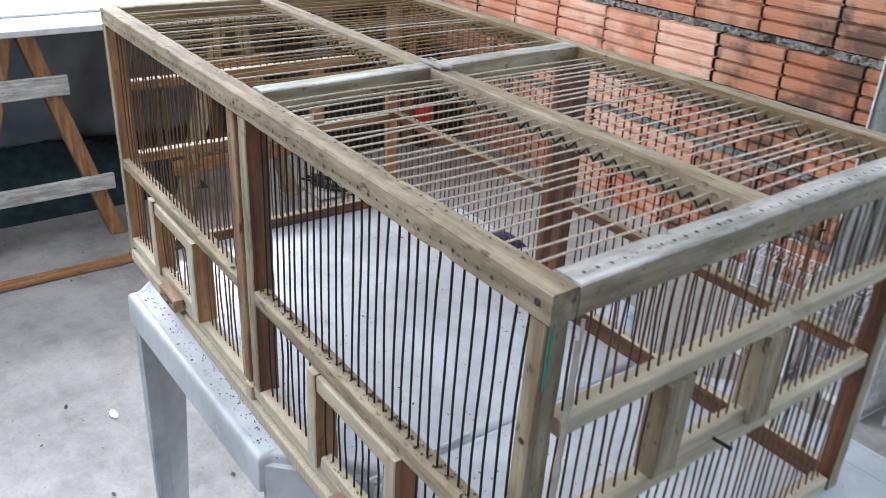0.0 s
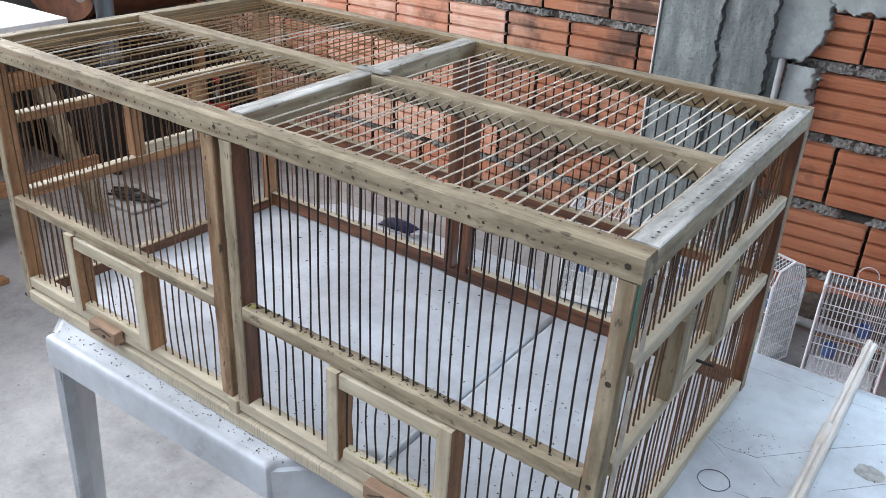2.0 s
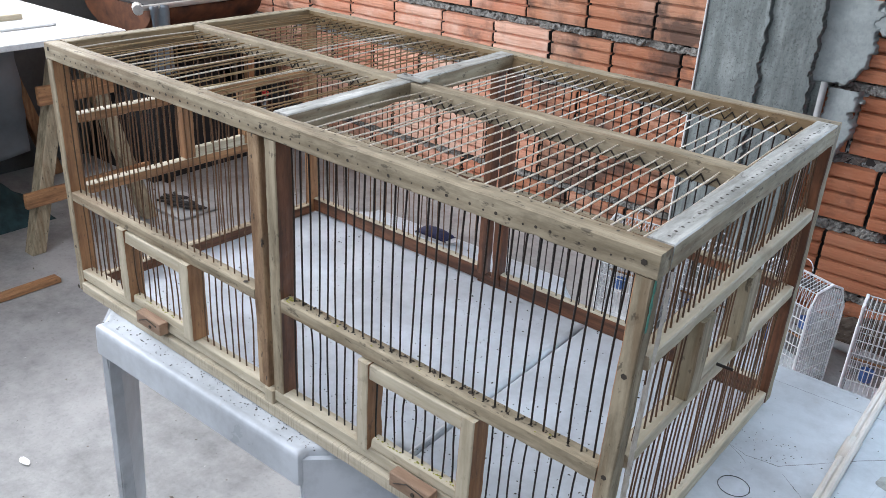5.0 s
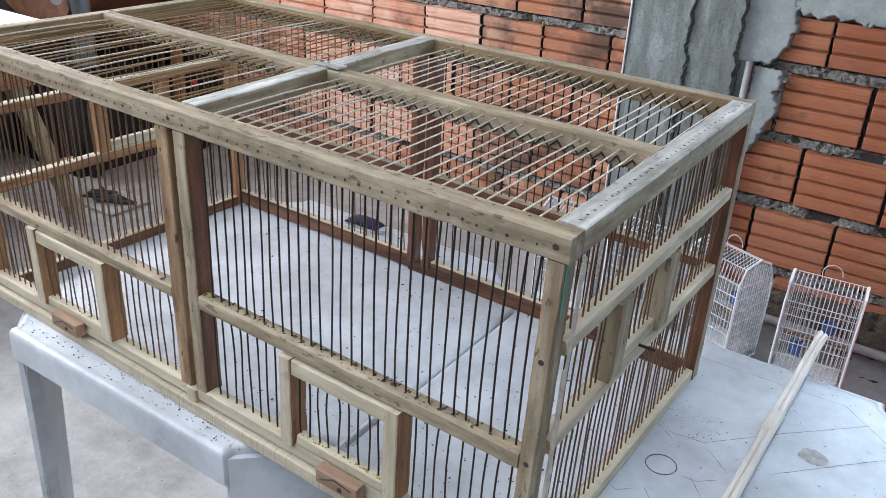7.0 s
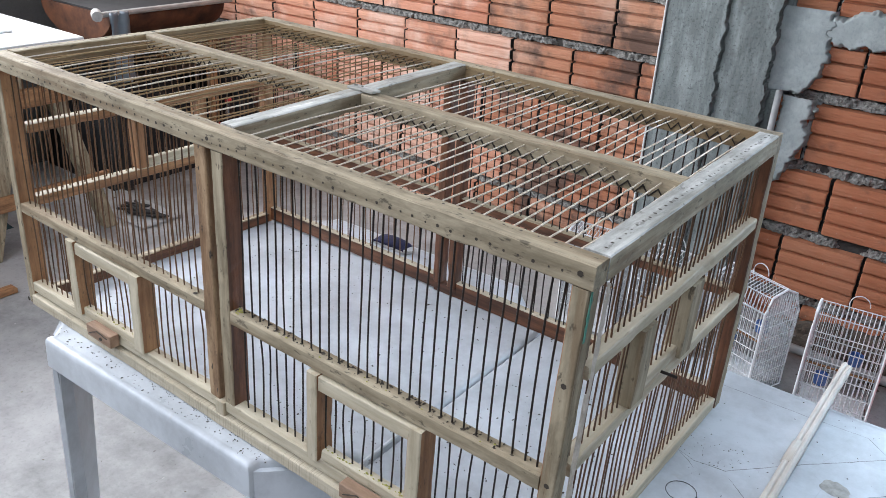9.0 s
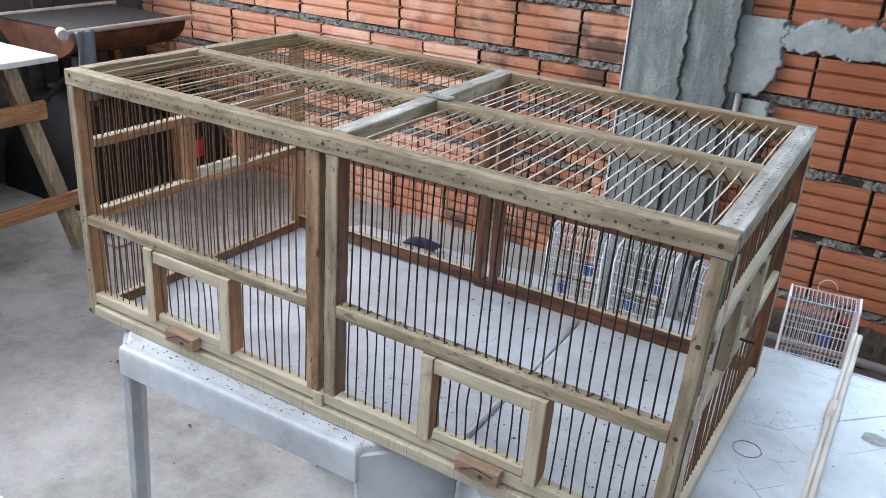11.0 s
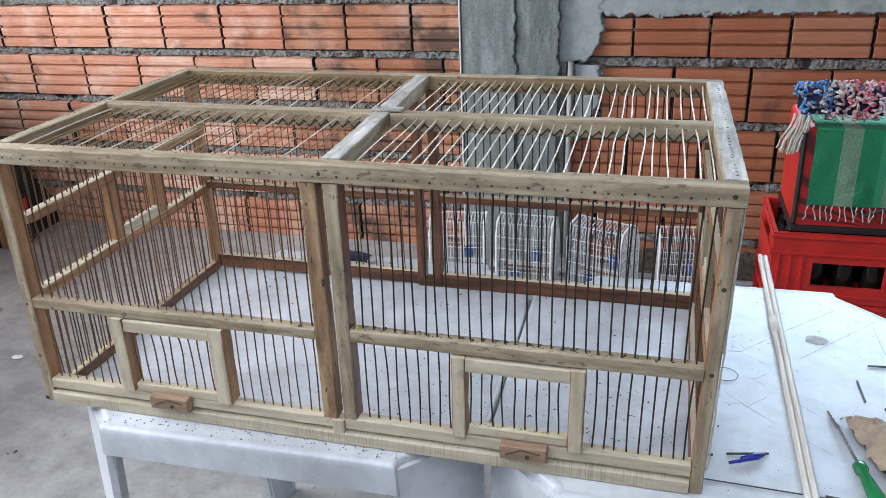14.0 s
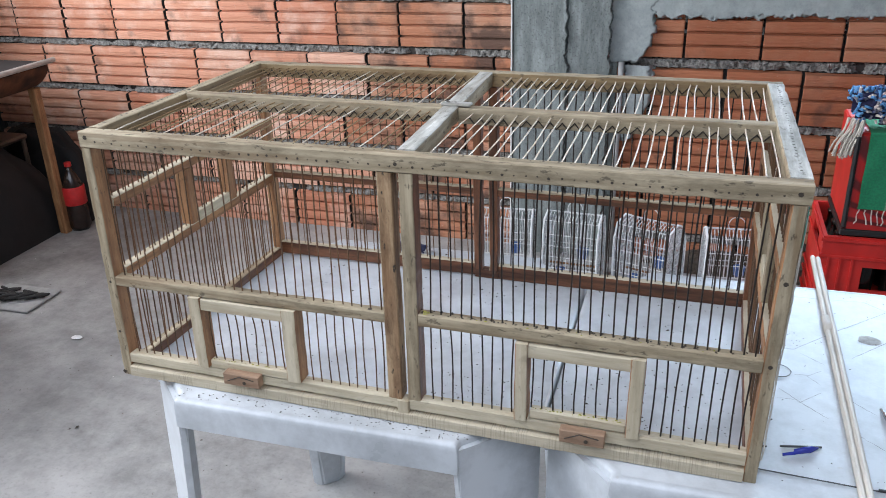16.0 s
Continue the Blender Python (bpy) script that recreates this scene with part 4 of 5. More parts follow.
while x < L - 0.032:
    if not 0.500 < x < 0.552:
        j, k = jit(0.002), jit(0.003)
        for ya, yb, da, db in ((0.0255, 0.2685, 0, k), (0.2925, D - 0.0235, k, k + jit(0.002))):
            old = x < 0.5 and rng.random() < 0.7
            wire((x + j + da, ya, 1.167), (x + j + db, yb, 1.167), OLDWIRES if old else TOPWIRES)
        wire_end(x + j, 0.018, ZT, (0, 0, 1), 0.0016)
    x += 0.0182
# larger nails in the joints
for p, n in (((0.012, 0, 1.166), (0, -1, 0)), ((L - 0.014, 0, 1.163), (0, -1, 0)), ((0.524, 0, 1.162), (0, -1, 0)), ((0.008, 0, 0.908), (0, -1, 0)), ((0.008, 0, 0.81), (0, -1, 0)), ((0.006, -0.004, 0.729), (0, -1, 0)),
             ((L - 0.012, 0.001, 0.915), (0, -1, 0)), ((L - 0.012, 0.001, 1.04), (0, -1, 0)), ((0.47, 0.006, 0.919), (0, 0, 1)), ((0.71, 0.012, 0.924), (0, 0, 1)), ((0.86, 0.012, 0.924), (0, 0, 1)),
             ((0.013, 0.29, ZT + 0.001), (0, 0, 1)), ((0.53, 0.28, ZT + 0.0068), (0, 0, 1)), ((0.517, 0.28, ZT + 0.0068), (0, 0, 1)), ((L - 0.012, 0.555, ZT), (0, 0, 1))):
    wire_end(*p, n, 0.0038)
part("wire_ends", ENDS, DARK, cage, "dark wire ends and nail heads", kind="stuff")


# A thin dark zigzag laid along the face of a rail
def zigzag_line(y, face, x0, x1, z, amp):
    bm = bmesh.new()
    x, up, pts = x0, True, []
    while x < x1:
        pts.append((x + jit(0.0008), y + face * 0.0012, z + (amp if up else -amp) + jit(0.001)))
        x += 0.0096
        up = not up
    tube(bm, pts, 0.0014, 5)
    part("wire_lacing", bm, DARKWIRE, cage, "thin dark zigzag along the rail's inner face")


zigzag_line(0.268, -1, 0.026, 0.498, 1.1545, 0.0058)
zigzag_line(0.268, -1, 0.556, L - 0.03, 1.1545, 0.0058)
zigzag_line(D - 0.024, -1, 0.026, 0.490, 1.1555, 0.0062)
zigzag_line(D - 0.024, -1, 0.545, L - 0.03, 1.1555, 0.0062)

# ---- things on the tables ----


def husks():
    bm = bmesh.new()
    rr = random.Random(11)

    def chip(x, y, z, s):
        a = rr.uniform(0, 6.28)
        u, w = Vector((math.cos(a), math.sin(a), 0)) * s, Vector((-math.sin(a), math.cos(a), 0)) * s * rr.uniform(0.3, 0.7)
        c = Vector((x, y, z + 0.0006))
        c = SKEWED @ racked(c) if z > TZ + 0.1 else c
        top = bm.verts.new(c + Vector((0, 0, s * 0.6)))
        ring = [bm.verts.new(c + p) for p in (u, w, -u, -w)]
        for k in range(4):
            bm.faces.new((ring[k], ring[(k + 1) % 4], top))
        bm.faces.new(list(reversed(ring)))

    for _ in range(900):
        x, y = rr.uniform(0.06, 1.40), rr.uniform(0.0, 0.66)
        if n3(x, y, 0, 5) < -0.15 and rr.random() < 0.8:
            continue
        if 0.72 < x < 0.75 or x > 1.06 and rr.random() < 0.55:
            continue
        chip(x, y, TZ, rr.uniform(0.0007, 0.0020) * (1.9 if rr.random() < 0.12 else 1))
    for _ in range(170):
        chip(rr.uniform(0.10, 0.63), -0.004 - 0.028 * rr.random() ** 1.6, TZ, rr.uniform(0.0008, 0.0024))
    for _ in range(160):
        chip(rr.gauss(0.62, 0.14) % 1.0 * 0.9 + 0.06, rr.uniform(0.02, 0.16), TZ, rr.uniform(0.0008, 0.0022))
    for _ in range(60):
        chip(rr.uniform(0.56, 1.0), rr.uniform(0.005, 0.02), 0.923, rr.uniform(0.0008, 0.0026))
    for _ in range(130):
        chip(rr.uniform(0.78, 1.02), 0.03 + 0.3 * rr.random() ** 1.4, TZ, rr.uniform(0.001, 0.0027))
    for _ in range(50):
        chip(rr.gauss(1.12, 0.03), rr.gauss(0.42, 0.03), TZ, rr.uniform(0.0008, 0.002))
    for _ in range(90):
        chip(0.55 + 0.0157 * rr.randrange(30) + rr.uniform(-0.003, 0.003), rr.uniform(0.008, 0.02), 0.923, rr.uniform(0.0014, 0.0034))
    solid("seed_husks", bm, CHIP, "dark seed husks and droppings scattered on the tables", "litter", "stuff")


husks()


def crumbs():
    bm = bmesh.new()
    rr = random.Random(23)
    spots = [(rr.uniform(0.55, 1.0), rr.uniform(0.004, 0.012), 0.9232) for _ in range(10)] + [(rr.uniform(0.18, 0.31), rr.uniform(0.002, 0.006), 0.7818) for _ in range(18)]
    spots += [(rr.uniform(0.72, 0.855), rr.uniform(0.002, 0.006), 0.7863) for _ in range(34)] + [(0.552 + rr.uniform(0, 0.012), rr.uniform(0.004, 0.016), 0.9232) for _ in range(14)]
    for p in spots:
        x, y, z = SKEWED @ racked(p)
        r = rr.uniform(0.001, 0.0026)
        vs = [bm.verts.new((x + r * math.cos(a), y + 0.7 * r * math.sin(a), z)) for a in (0.2, 1.7, 3.3, 4.9)]
        top = bm.verts.new((x, y, z + 0.8 * r))
        for k in range(4):
            bm.faces.new((vs[k], vs[(k + 1) % 4], top))
    solid("seed_crumbs", bm, plain("yellow_green_crumb", (0.42, 0.40, 0.09), 0.8, 0.0, 0.5, 200), "yellow-green crumbs caught at the wires' feet", "litter", "stuff")


crumbs()


def wire_ring():
    bm = bmesh.new()
    pts = [(1.104 + 0.021 * math.cos(a), 0.306 + 0.021 * math.sin(a), TZ + 0.002) for a in [k * math.pi / 14 for k in range(28)]] + [(1.126, 0.308, TZ + 0.002)]
    tube(bm, pts, 0.0006, 6)
    solid("wire_ring", bm, STEEL, "thin dark wire ring lying on the table", "ring")


wire_ring()


def flat_patch(name, x, y, rx, ry, mat, label, category, z=TZ):
    bm = bmesh.new()
    c = bm.verts.new((x, y, z + 0.0012))
    ring = [bm.verts.new((x + rx * math.cos(a) * (1 + 0.25 * n3(math.cos(a), math.sin(a), x, 2.5)), y + ry * math.sin(a) * (1 + 0.25 * n3(math.cos(a), math.sin(a), y, 2.5)), z + 0.0004)) for a in [k * 0.2618 for k in range(24)]]
    for k in range(24):
        bm.faces.new((ring[k], ring[(k + 1) % 24], c))
    return solid(name, bm, mat, label, category)


flat_patch("dried_stain", 1.272, 0.456, 0.021, 0.017, STAIN, "brown dried stain on the white table", "stain")


def laths():
    for dx, dz, ya in ((0.0028, 0.0, 0.812), (0.0122, 0.003, 0.80)):
        bm = bmesh.new()
        box(bm, 1.1925 + dx - 0.0047, -0.16, TZ + 0.001 + dz, 1.1925 + dx + 0.0047, ya, TZ + 0.012 + dz, 0.003, skew=lambda co: (0.012 * (co.y - 0.0), 0, 0))
        solid("white_lath", bm, LATH, "thin white wooden lath lying across the table", "lath", group="pair of taped laths")
    bm = bmesh.new()
    tube(bm, [(1.2045, 0.46, TZ + 0.0095), (1.2055, 0.52, TZ + 0.0095)], 0.0112, 10)
    bmesh.ops.scale(bm, vec=(1, 1, 0.62), verts=bm.verts, space=Matrix.Translation((0, 0, -TZ - 0.001)))
    solid("tape_wrap", bm, LATH, "white tape wrapped round the two laths", "tape", smooth=True)


laths()


def pen():
    t = thing("ballpoint_pen", (1.11, 0.09, TZ), "short navy-blue plastic pen on the table", "pen")
    bm = bmesh.new()
    tube(bm, [(1.088, 0.077, TZ + 0.004), (1.105, 0.084, TZ + 0.0045), (1.106, 0.0845, TZ + 0.007), (1.128, 0.096, TZ + 0.007), (1.139, 0.104, TZ + 0.0055)], [0.0022, 0.0026, 0.0042, 0.0052, 0.002], 10)
    part("barrel", bm, PENBLUE, t, smooth=True)


pen()


def rod(p, q, r, label="thin dark steel rod offcut lying on the table", mat=STEEL):
    bm = bmesh.new()
    tube(bm, [(*p, TZ + r + 0.0006), (*q, TZ + r + 0.0006)], r, 6)
    solid("steel_rod", bm, mat, label, "rod", group="rod offcuts")


rod((0.7285, 0.215), (0.7315, 0.05), 0.0026, "pale steel rod lying along the gap between the tables", PALESTEEL)
rod((1.086, 0.100), (1.146, 0.112), 0.0018)
rod((1.052, 0.090), (1.066, 0.094), 0.0018)
rod((1.045, 0.037), (1.235, 0.026), 0.0010, "long thin steel wire lying on the table")
rod((1.212, 0.030), (1.232, 0.028), 0.0018)
rod((1.335, 0.395), (1.40, 0.40), 0.0018)
rod((1.335, 0.262), (1.41, 0.30), 0.0022)
rod((1.309, 0.342), (1.310, 0.280), 0.0016)


def screwdriver():
    t = thing("screwdriver", (1.265, 0.12, TZ), "screwdriver with a green handle and a pale blade", "screwdriver")
    bm = bmesh.new()
    tube(bm, [(1.247, 0.238, TZ + 0.004), (1.250, 0.212, TZ + 0.006), (1.2535, 0.19, TZ + 0.008)], [0.0018, 0.0034, 0.0034], 8)
    part("blade", bm, BRIGHT, t)
    bm = bmesh.new()
    tube(bm, [(1.2535, 0.19, TZ + 0.008), (1.2655, 0.097, TZ + 0.011)], 0.0026, 8)
    part("shaft", bm, BRIGHT, t)
    bm = bmesh.new()
    tube(bm, [(1.2648, 0.101, TZ + 0.0115), (1.2655, 0.096, TZ + 0.0115), (1.267, 0.085, TZ + 0.0115), (1.2685, 0.077, TZ + 0.0115), (1.274, 0.027, TZ + 0.013), (1.277, 0.0, TZ + 0.012)], [0.005, 0.0098, 0.0098, 0.0068, 0.0112, 0.008], 12)
    part("handle", bm, GREEN, t, "translucent green plastic handle", True)


screwdriver()


def paper_bag():
    bm = bmesh.new()

    def place(u, v):
        x, y = 1.262 + u * 0.27 + 0.045 * (1 - v) * (1 - u), 0.03 + v * 0.19 - 0.02 * u
        h = max(0, math.sin(math.pi * min(1, u * 1.15 + 0.02)) * math.sin(math.pi * v)) * 0.06
        c = 0.02 * abs(n3(u, v, 0, 6)) + 0.012 * abs(n3(u, v, 4, 14)) + 0.004 * n3(u, v, 2, 40)
        return (x + 0.008 * n3(u, v, 9, 9), y + 0.008 * n3(u, v, 7, 9), TZ + 0.002 + h + c)

    sheet(bm, 34, 34, place)
    solid("paper_bag", bm, PAPER, "crumpled brown paper bag on the table", "bag")


paper_bag()


def sandal():
    t = thing("sandal", (0.30, 0.655, TZ), "navy fabric sandal lying at the table's back edge", "sandal")
    bm = bmesh.new()
    out = [bm.verts.new((0.245 + 0.115 * a, 0.648 + b, TZ + 0.0015)) for a, b in ((0, 0), (0.1, -0.014), (0.4, -0.018), (0.75, -0.017), (0.95, -0.010), (1.0, 0.002), (0.92, 0.014), (0.7, 0.020), (0.35, 0.019), (0.08, 0.013))]
    f = bm.faces.new(out)
    r = bmesh.ops.extrude_face_region(bm, geom=[f])
    for v in [e for e in r["geom"] if isinstance(e, bmesh.types.BMVert)]:
        v.co.z += 0.007
    part("sole", bm, SOLE, t)
    bm = bmesh.new()
    sheet(bm, 14, 12, lambda u, v: (0.258 + 0.085 * u + 0.004 * n3(u, v, 0, 6), 0.649 + 0.019 * math.cos(math.pi * (1 - v)), TZ + 0.008 + (0.014 * math.sin(math.pi * u) ** 0.5 * math.sin(math.pi * v) ** 0.7 if 0 < u < 1 else 0.0) + 0.002 * n3(u, v, 3, 8)))
    thicken(bm, 0.002)
    part("upper", bm, NAVY, t, "bunched navy fabric upper", True)


sandal()

for ob in bpy.data.objects:
    if ob.parent is None and ob.name.split(".")[0] in ("ballpoint_pen", "screwdriver", "paper_bag", "steel_rod") and ob.location.x > 1.0:
        ob.location += NUDGE

# ---- small white cages by the wall ----


def small_cage():
    w, d, h = 0.205, 0.17, 0.365
    t = thing("wire_cage", (0, 0, 0), "small white wire bird cage standing on the floor by the wall", "cage", "small white cages")
    for s in (-1, 1):
        bm = bmesh.new()
        pts = [(-d / 2, 0.0), (d / 2, 0.0), (d / 2, h * 0.75), (d / 2 - 0.03, h * 0.93), (0.0, h), (-d / 2 + 0.02, h * 0.96), (-d / 2, h * 0.82)]
        tube(bm, [(s * w / 2, y, z) for y, z in pts + pts[:1]], 0.0042, 6)
        part("side_frame", bm, WHITEPANEL, t)
        bm = bmesh.new()
        bm.faces.new([bm.verts.new((s * (w / 2 - 0.001), y, z)) for y, z in pts])
        thicken(bm, 0.002)
        part("side_panel", bm, MILKY, t, "milky white plastic side panel")
        for k in range(13):
            y = -d / 2 + 0.012 + k * (d - 0.024) / 12
            bm = bmesh.new()
            tube(bm, [(s * w / 2, y, 0.004), (s * w / 2, y, h * (0.80 + 0.19 * math.cos(y / d * 2.6)) - 0.012)], 0.0015, 5)
            part("upright_wire", bm, WHITEWIRE, t)
        for k in range(7):
            bm = bmesh.new()
            tube(bm, [(s * w / 2, -d / 2, 0.03 + k * 0.043), (s * w / 2, d / 2, 0.03 + k * 0.043)], 0.0017, 5)
            part("cross_wire", bm, WHITEWIRE, t)
    bm = bmesh.new()
    box(bm, -w / 2 + 0.007, -d / 2, 0.0, w / 2 - 0.007, d / 2, 0.03, 0.003)
    part("tray", bm, WHITEPANEL, t)
    for k in range(15):
        x = -w / 2 + 0.014 + k * (w - 0.028) / 14
        bm = bmesh.new()
        tube(bm, [(x, -d / 2 + 0.003, 0.03), (x, -d / 2 + 0.003, h * 0.82), (x, -d / 2 + 0.02, h * 0.95), (x, 0, h - 0.003), (x, d / 2 - 0.03, h * 0.92), (x, d / 2 - 0.004, h * 0.74), (x, d / 2 - 0.004, 0.03)], 0.0013, 5)
        part("upright_wire", bm, WHITEWIRE, t)
    for y, z in [(-d / 2 + 0.001, 0.03 + k * 0.045) for k in range(7)] + [(-d / 2 + 0.018, h * 0.955), (0, h - 0.001), (d / 2 - 0.03, h * 0.93), (d / 2 - 0.002, 0.2), (d / 2 - 0.002, 0.1)]:
        bm = bmesh.new()
        tube(bm, [(-w / 2 + 0.004, y, z), (w / 2 - 0.004, y, z)], 0.0017, 5)
        part("cross_wire", bm, WHITEWIRE, t)
    bm = bmesh.new()
    tube(bm, [(-0.025, 0, h - 0.002)] + [(0.028 * math.cos(a), 0, h + 0.012 + 0.03 * math.sin(a)) for a in [math.pi - k * 0.35 for k in range(10)]], 0.0016, 6)
    part("hook", bm, WHITEWIRE, t)
    for x, y, z in ((-0.045, -0.02, 0.10), (0.03, 0.03, 0.17)):
        bm = bmesh.new()
        lathe(bm, (x, y, z), [(0.018, 0), (0.022, 0.03), (0.022, 0.034), (0.019, 0.034), (0.016, 0.004)], 12)
        part("feed_cup", bm, BLUE, t, "blue plastic feed cup")
    bm = bmesh.new()
    tube(bm, [(-w / 2 + 0.006, 0.0, 0.15), (w / 2 - 0.006, 0.0, 0.15)], 0.004, 8)
    part("perch", bm, TAN[0], t)
    return t


wc = small_cage()
wc.matrix_basis = pose(1.10, 1.84, 0.004, 0, 0, 5)
for x, y, r in ((0.805, 1.86, -21), (0.525, 1.87, -3), (0.265, 1.86, 5)):
    copy_thing(wc, pose(x, y, 0.004, 0, 0, r))

# pipe and dirt along the wall
bm = bmesh.new()
tube(bm, [(0.2, 2.14, 0.032), (0.9, 2.11, 0.032), (1.35, 2.10, 0.032), (2.2, 2.12, 0.032)], 0.016, 10)
solid("pvc_pipe", bm, PVC, "grey plastic pipe lying along the wall", "pipe", smooth=True)
bm = bmesh.new()
sheet(bm, 130, 40, lambda u, v: (0.72 + 1.75 * u, 1.96 + 0.41 * v, -0.012 + 0.07 * v * v * min(1, 5 * u) * min(1, 5 * (1 - u)) + 0.02 * n3(u * 6, v * 3, 0, 3) + 0.012 * n3(u * 14, v * 5, 3, 5)))
solid("dirt_heap", bm, SOIL, "loose dark dirt and rubble swept against the wall", "dirt", "stuff")

# ---- red crates with cloths ----


def crate(z0, x0=1.345, y0=1.585, w=0.46, d=0.33, h=0.232):
    t = thing("drinks_crate", (x0 + w / 2, y0 + d / 2, z0), "red plastic drinks crate with dark bottles inside", "crate", "red crates")
    x1, y1, z1 = x0 + w, y0 + d, z0 + h
    th = 0.012
    bm = bmesh.new()
    hx0, hx1, hz0, hz1 = x0 + 0.125, x1 - 0.125, z0 + 0.055, z0 + 0.135
    for b in ((x0, y0, z0, hx0, y0 + th, z1), (hx1, y0, z0, x1, y0 + th, z1), (hx0, y0, z0, hx1, y0 + th, hz0), (hx0, y0, hz1, hx1, y0 + th, z1)):
        bm = bmesh.new()
        box(bm, *b)
        part("front_board", bm, RED, t)
    bm = bmesh.new()
    box(bm, x0, y1 - th, z0, x1, y1, z1, 0.002)
    part("back_panel", bm, RED, t)
    for xa in (x0, x1 - th):
        bm = bmesh.new()
        box(bm, xa, y0 + th, z0, xa + th, y1 - th, z1 - 0.075)
        box(bm, xa, y0 + th, z1 - 0.025, xa + th, y1 - th, z1)
        box(bm, xa, y0 + th, z1 - 0.075, xa + th, y0 + 0.10, z1 - 0.025)
        box(bm, xa, y1 - 0.10, z1 - 0.075, xa + th, y1 - th, z1 - 0.025)
        part("side_panel", bm, RED, t)
    bm = bmesh.new()
    box(bm, x0 + th, y0 + th, z0, x1 - th, y1 - th, z0 + 0.01)
    part("bottom", bm, RED, t)
    bm = bmesh.new()
    for za in (z0 + 0.02, z0 + 0.16, z1 - 0.016):
        box(bm, x0 - 0.006, y0 - 0.006, za, x1 + 0.006, y0 - 0.0003, za + 0.010, 0.001)
        box(bm, x0 - 0.006, y0, za, x0 - 0.0003, y1, za + 0.010, 0.001)
    for k in range(3):
        for xa in (x0 + 0.02 + 0.035 * k, x1 - 0.026 - 0.035 * k):
            box(bm, xa, y0 - 0.005, z0 + 0.03, xa + 0.006, y0 - 0.0003, z0 + 0.16)
    part("ribs", bm, RED, t)
    for i in range(5):
        for j in range(3):
            bm = bmesh.new()
            lathe(bm, (x0 + 0.055 + 0.0875 * i, y0 + 0.065 + 0.1 * j, z0 + 0.011), [(0.032, 0), (0.034, 0.01), (0.034, 0.11), (0.028, 0.14), (0.014, 0.175), (0.013, 0.205), (0.015, 0.206), (0.015, 0.216)], 12)
            b = solid("bottle", bm, GLASSDARK, "dark glass bottle standing in the red crate", "bottle", group="bottles in crates", smooth=True)


crate(0.002)
crate(0.238)


def cool_box():
    t = thing("cool_box", (1.62, 1.76, 0.472), "red box with a dark fan print, half covered by cloths", "box")
    x0, x1, y0, y1, z0, z1 = 1.392, 1.88, 1.60, 1.90, 0.472, 0.80
    bm = bmesh.new()
    box(bm, x0, y0 + 0.004, z0 + 0.022, x1, y1, z1, 0.006)
    part("body", bm, RED, t)
    bm = bmesh.new()
    box(bm, x0 - 0.004, y0 - 0.004, z0, x1 + 0.004, y1 + 0.002, z0 + 0.021, 0.003)
    part("base_rim", bm, BLACK, t, "black rim")
    bm = bmesh.new()
    sheet(bm, 30, 20, lambda u, v: (x0 + 0.012 + u * (x1 - x0 - 0.02), y0 - 0.001, z0 + 0.024 + v * (z1 - z0 - 0.03)))
    thicken(bm, 0.003)
    part("print_panel", bm, FAN, t, "red panel printed with dark rays")
    bm = bmesh.new()
    tube(bm, [(x0 + 0.13, y0 - 0.007, z0 + 0.11), (x0 + 0.20, y0 - 0.007, z0 + 0.065), (x0 + 0.31, y0 - 0.007, z0 + 0.11)], 0.005, 6)
    part("emblem", bm, BLACK, t)
    bm = bmesh.new()
    tube(bm, [(x0 + 0.004, y0 - 0.003, z0 + 0.03), (x0 + 0.004, y0 - 0.003, z1 - 0.01)], 0.008, 6)
    part("corner_strip", bm, BLACK, t, "dark edge strip")


cool_box()


def green_cloth():
    t = thing("striped_cloth", (1.64, 1.7, 0.8), "green striped woven cotton cloth draped over the box", "cloth")
    bm = bmesh.new()

    def place(u, v):
        x = 1.425 + u * 0.44 + 0.006 * n3(u, v, 0, 4)
        s = v * 0.52
        if s < 0.28:
            y, z = 1.862 - s, 0.806 + 0.004 * n3(u, v, 5, 5)
        else:
            y, z = 1.588 - 0.006 * abs(n3(u, v, 2, 6)) + 0.008 * math.sin(u * 17) * (s - 0.28), 0.806 - (s - 0.28)
        return (x, y, z)

    sheet(bm, 60, 60, place)
    part("weave", bm, STRIPES, t, "green and grey-green stripes", True)
    rr = random.Random(3)
    bm = bmesh.new()
    for k in range(26):
        x = 1.43 + k * 0.0172
        y, z = 1.580, 0.567
        pts = [(x, y, z)]
        for q in range(4):
            x += rr.uniform(-0.006, 0.006)
            z -= 0.012
            pts.append((x, 1.583 + rr.uniform(-0.004, 0.002), z))
        tube(bm, pts, 0.0019, 5)
    part("fringe", bm, CREAM, t, "pale twisted fringe", kind="stuff")


green_cloth()


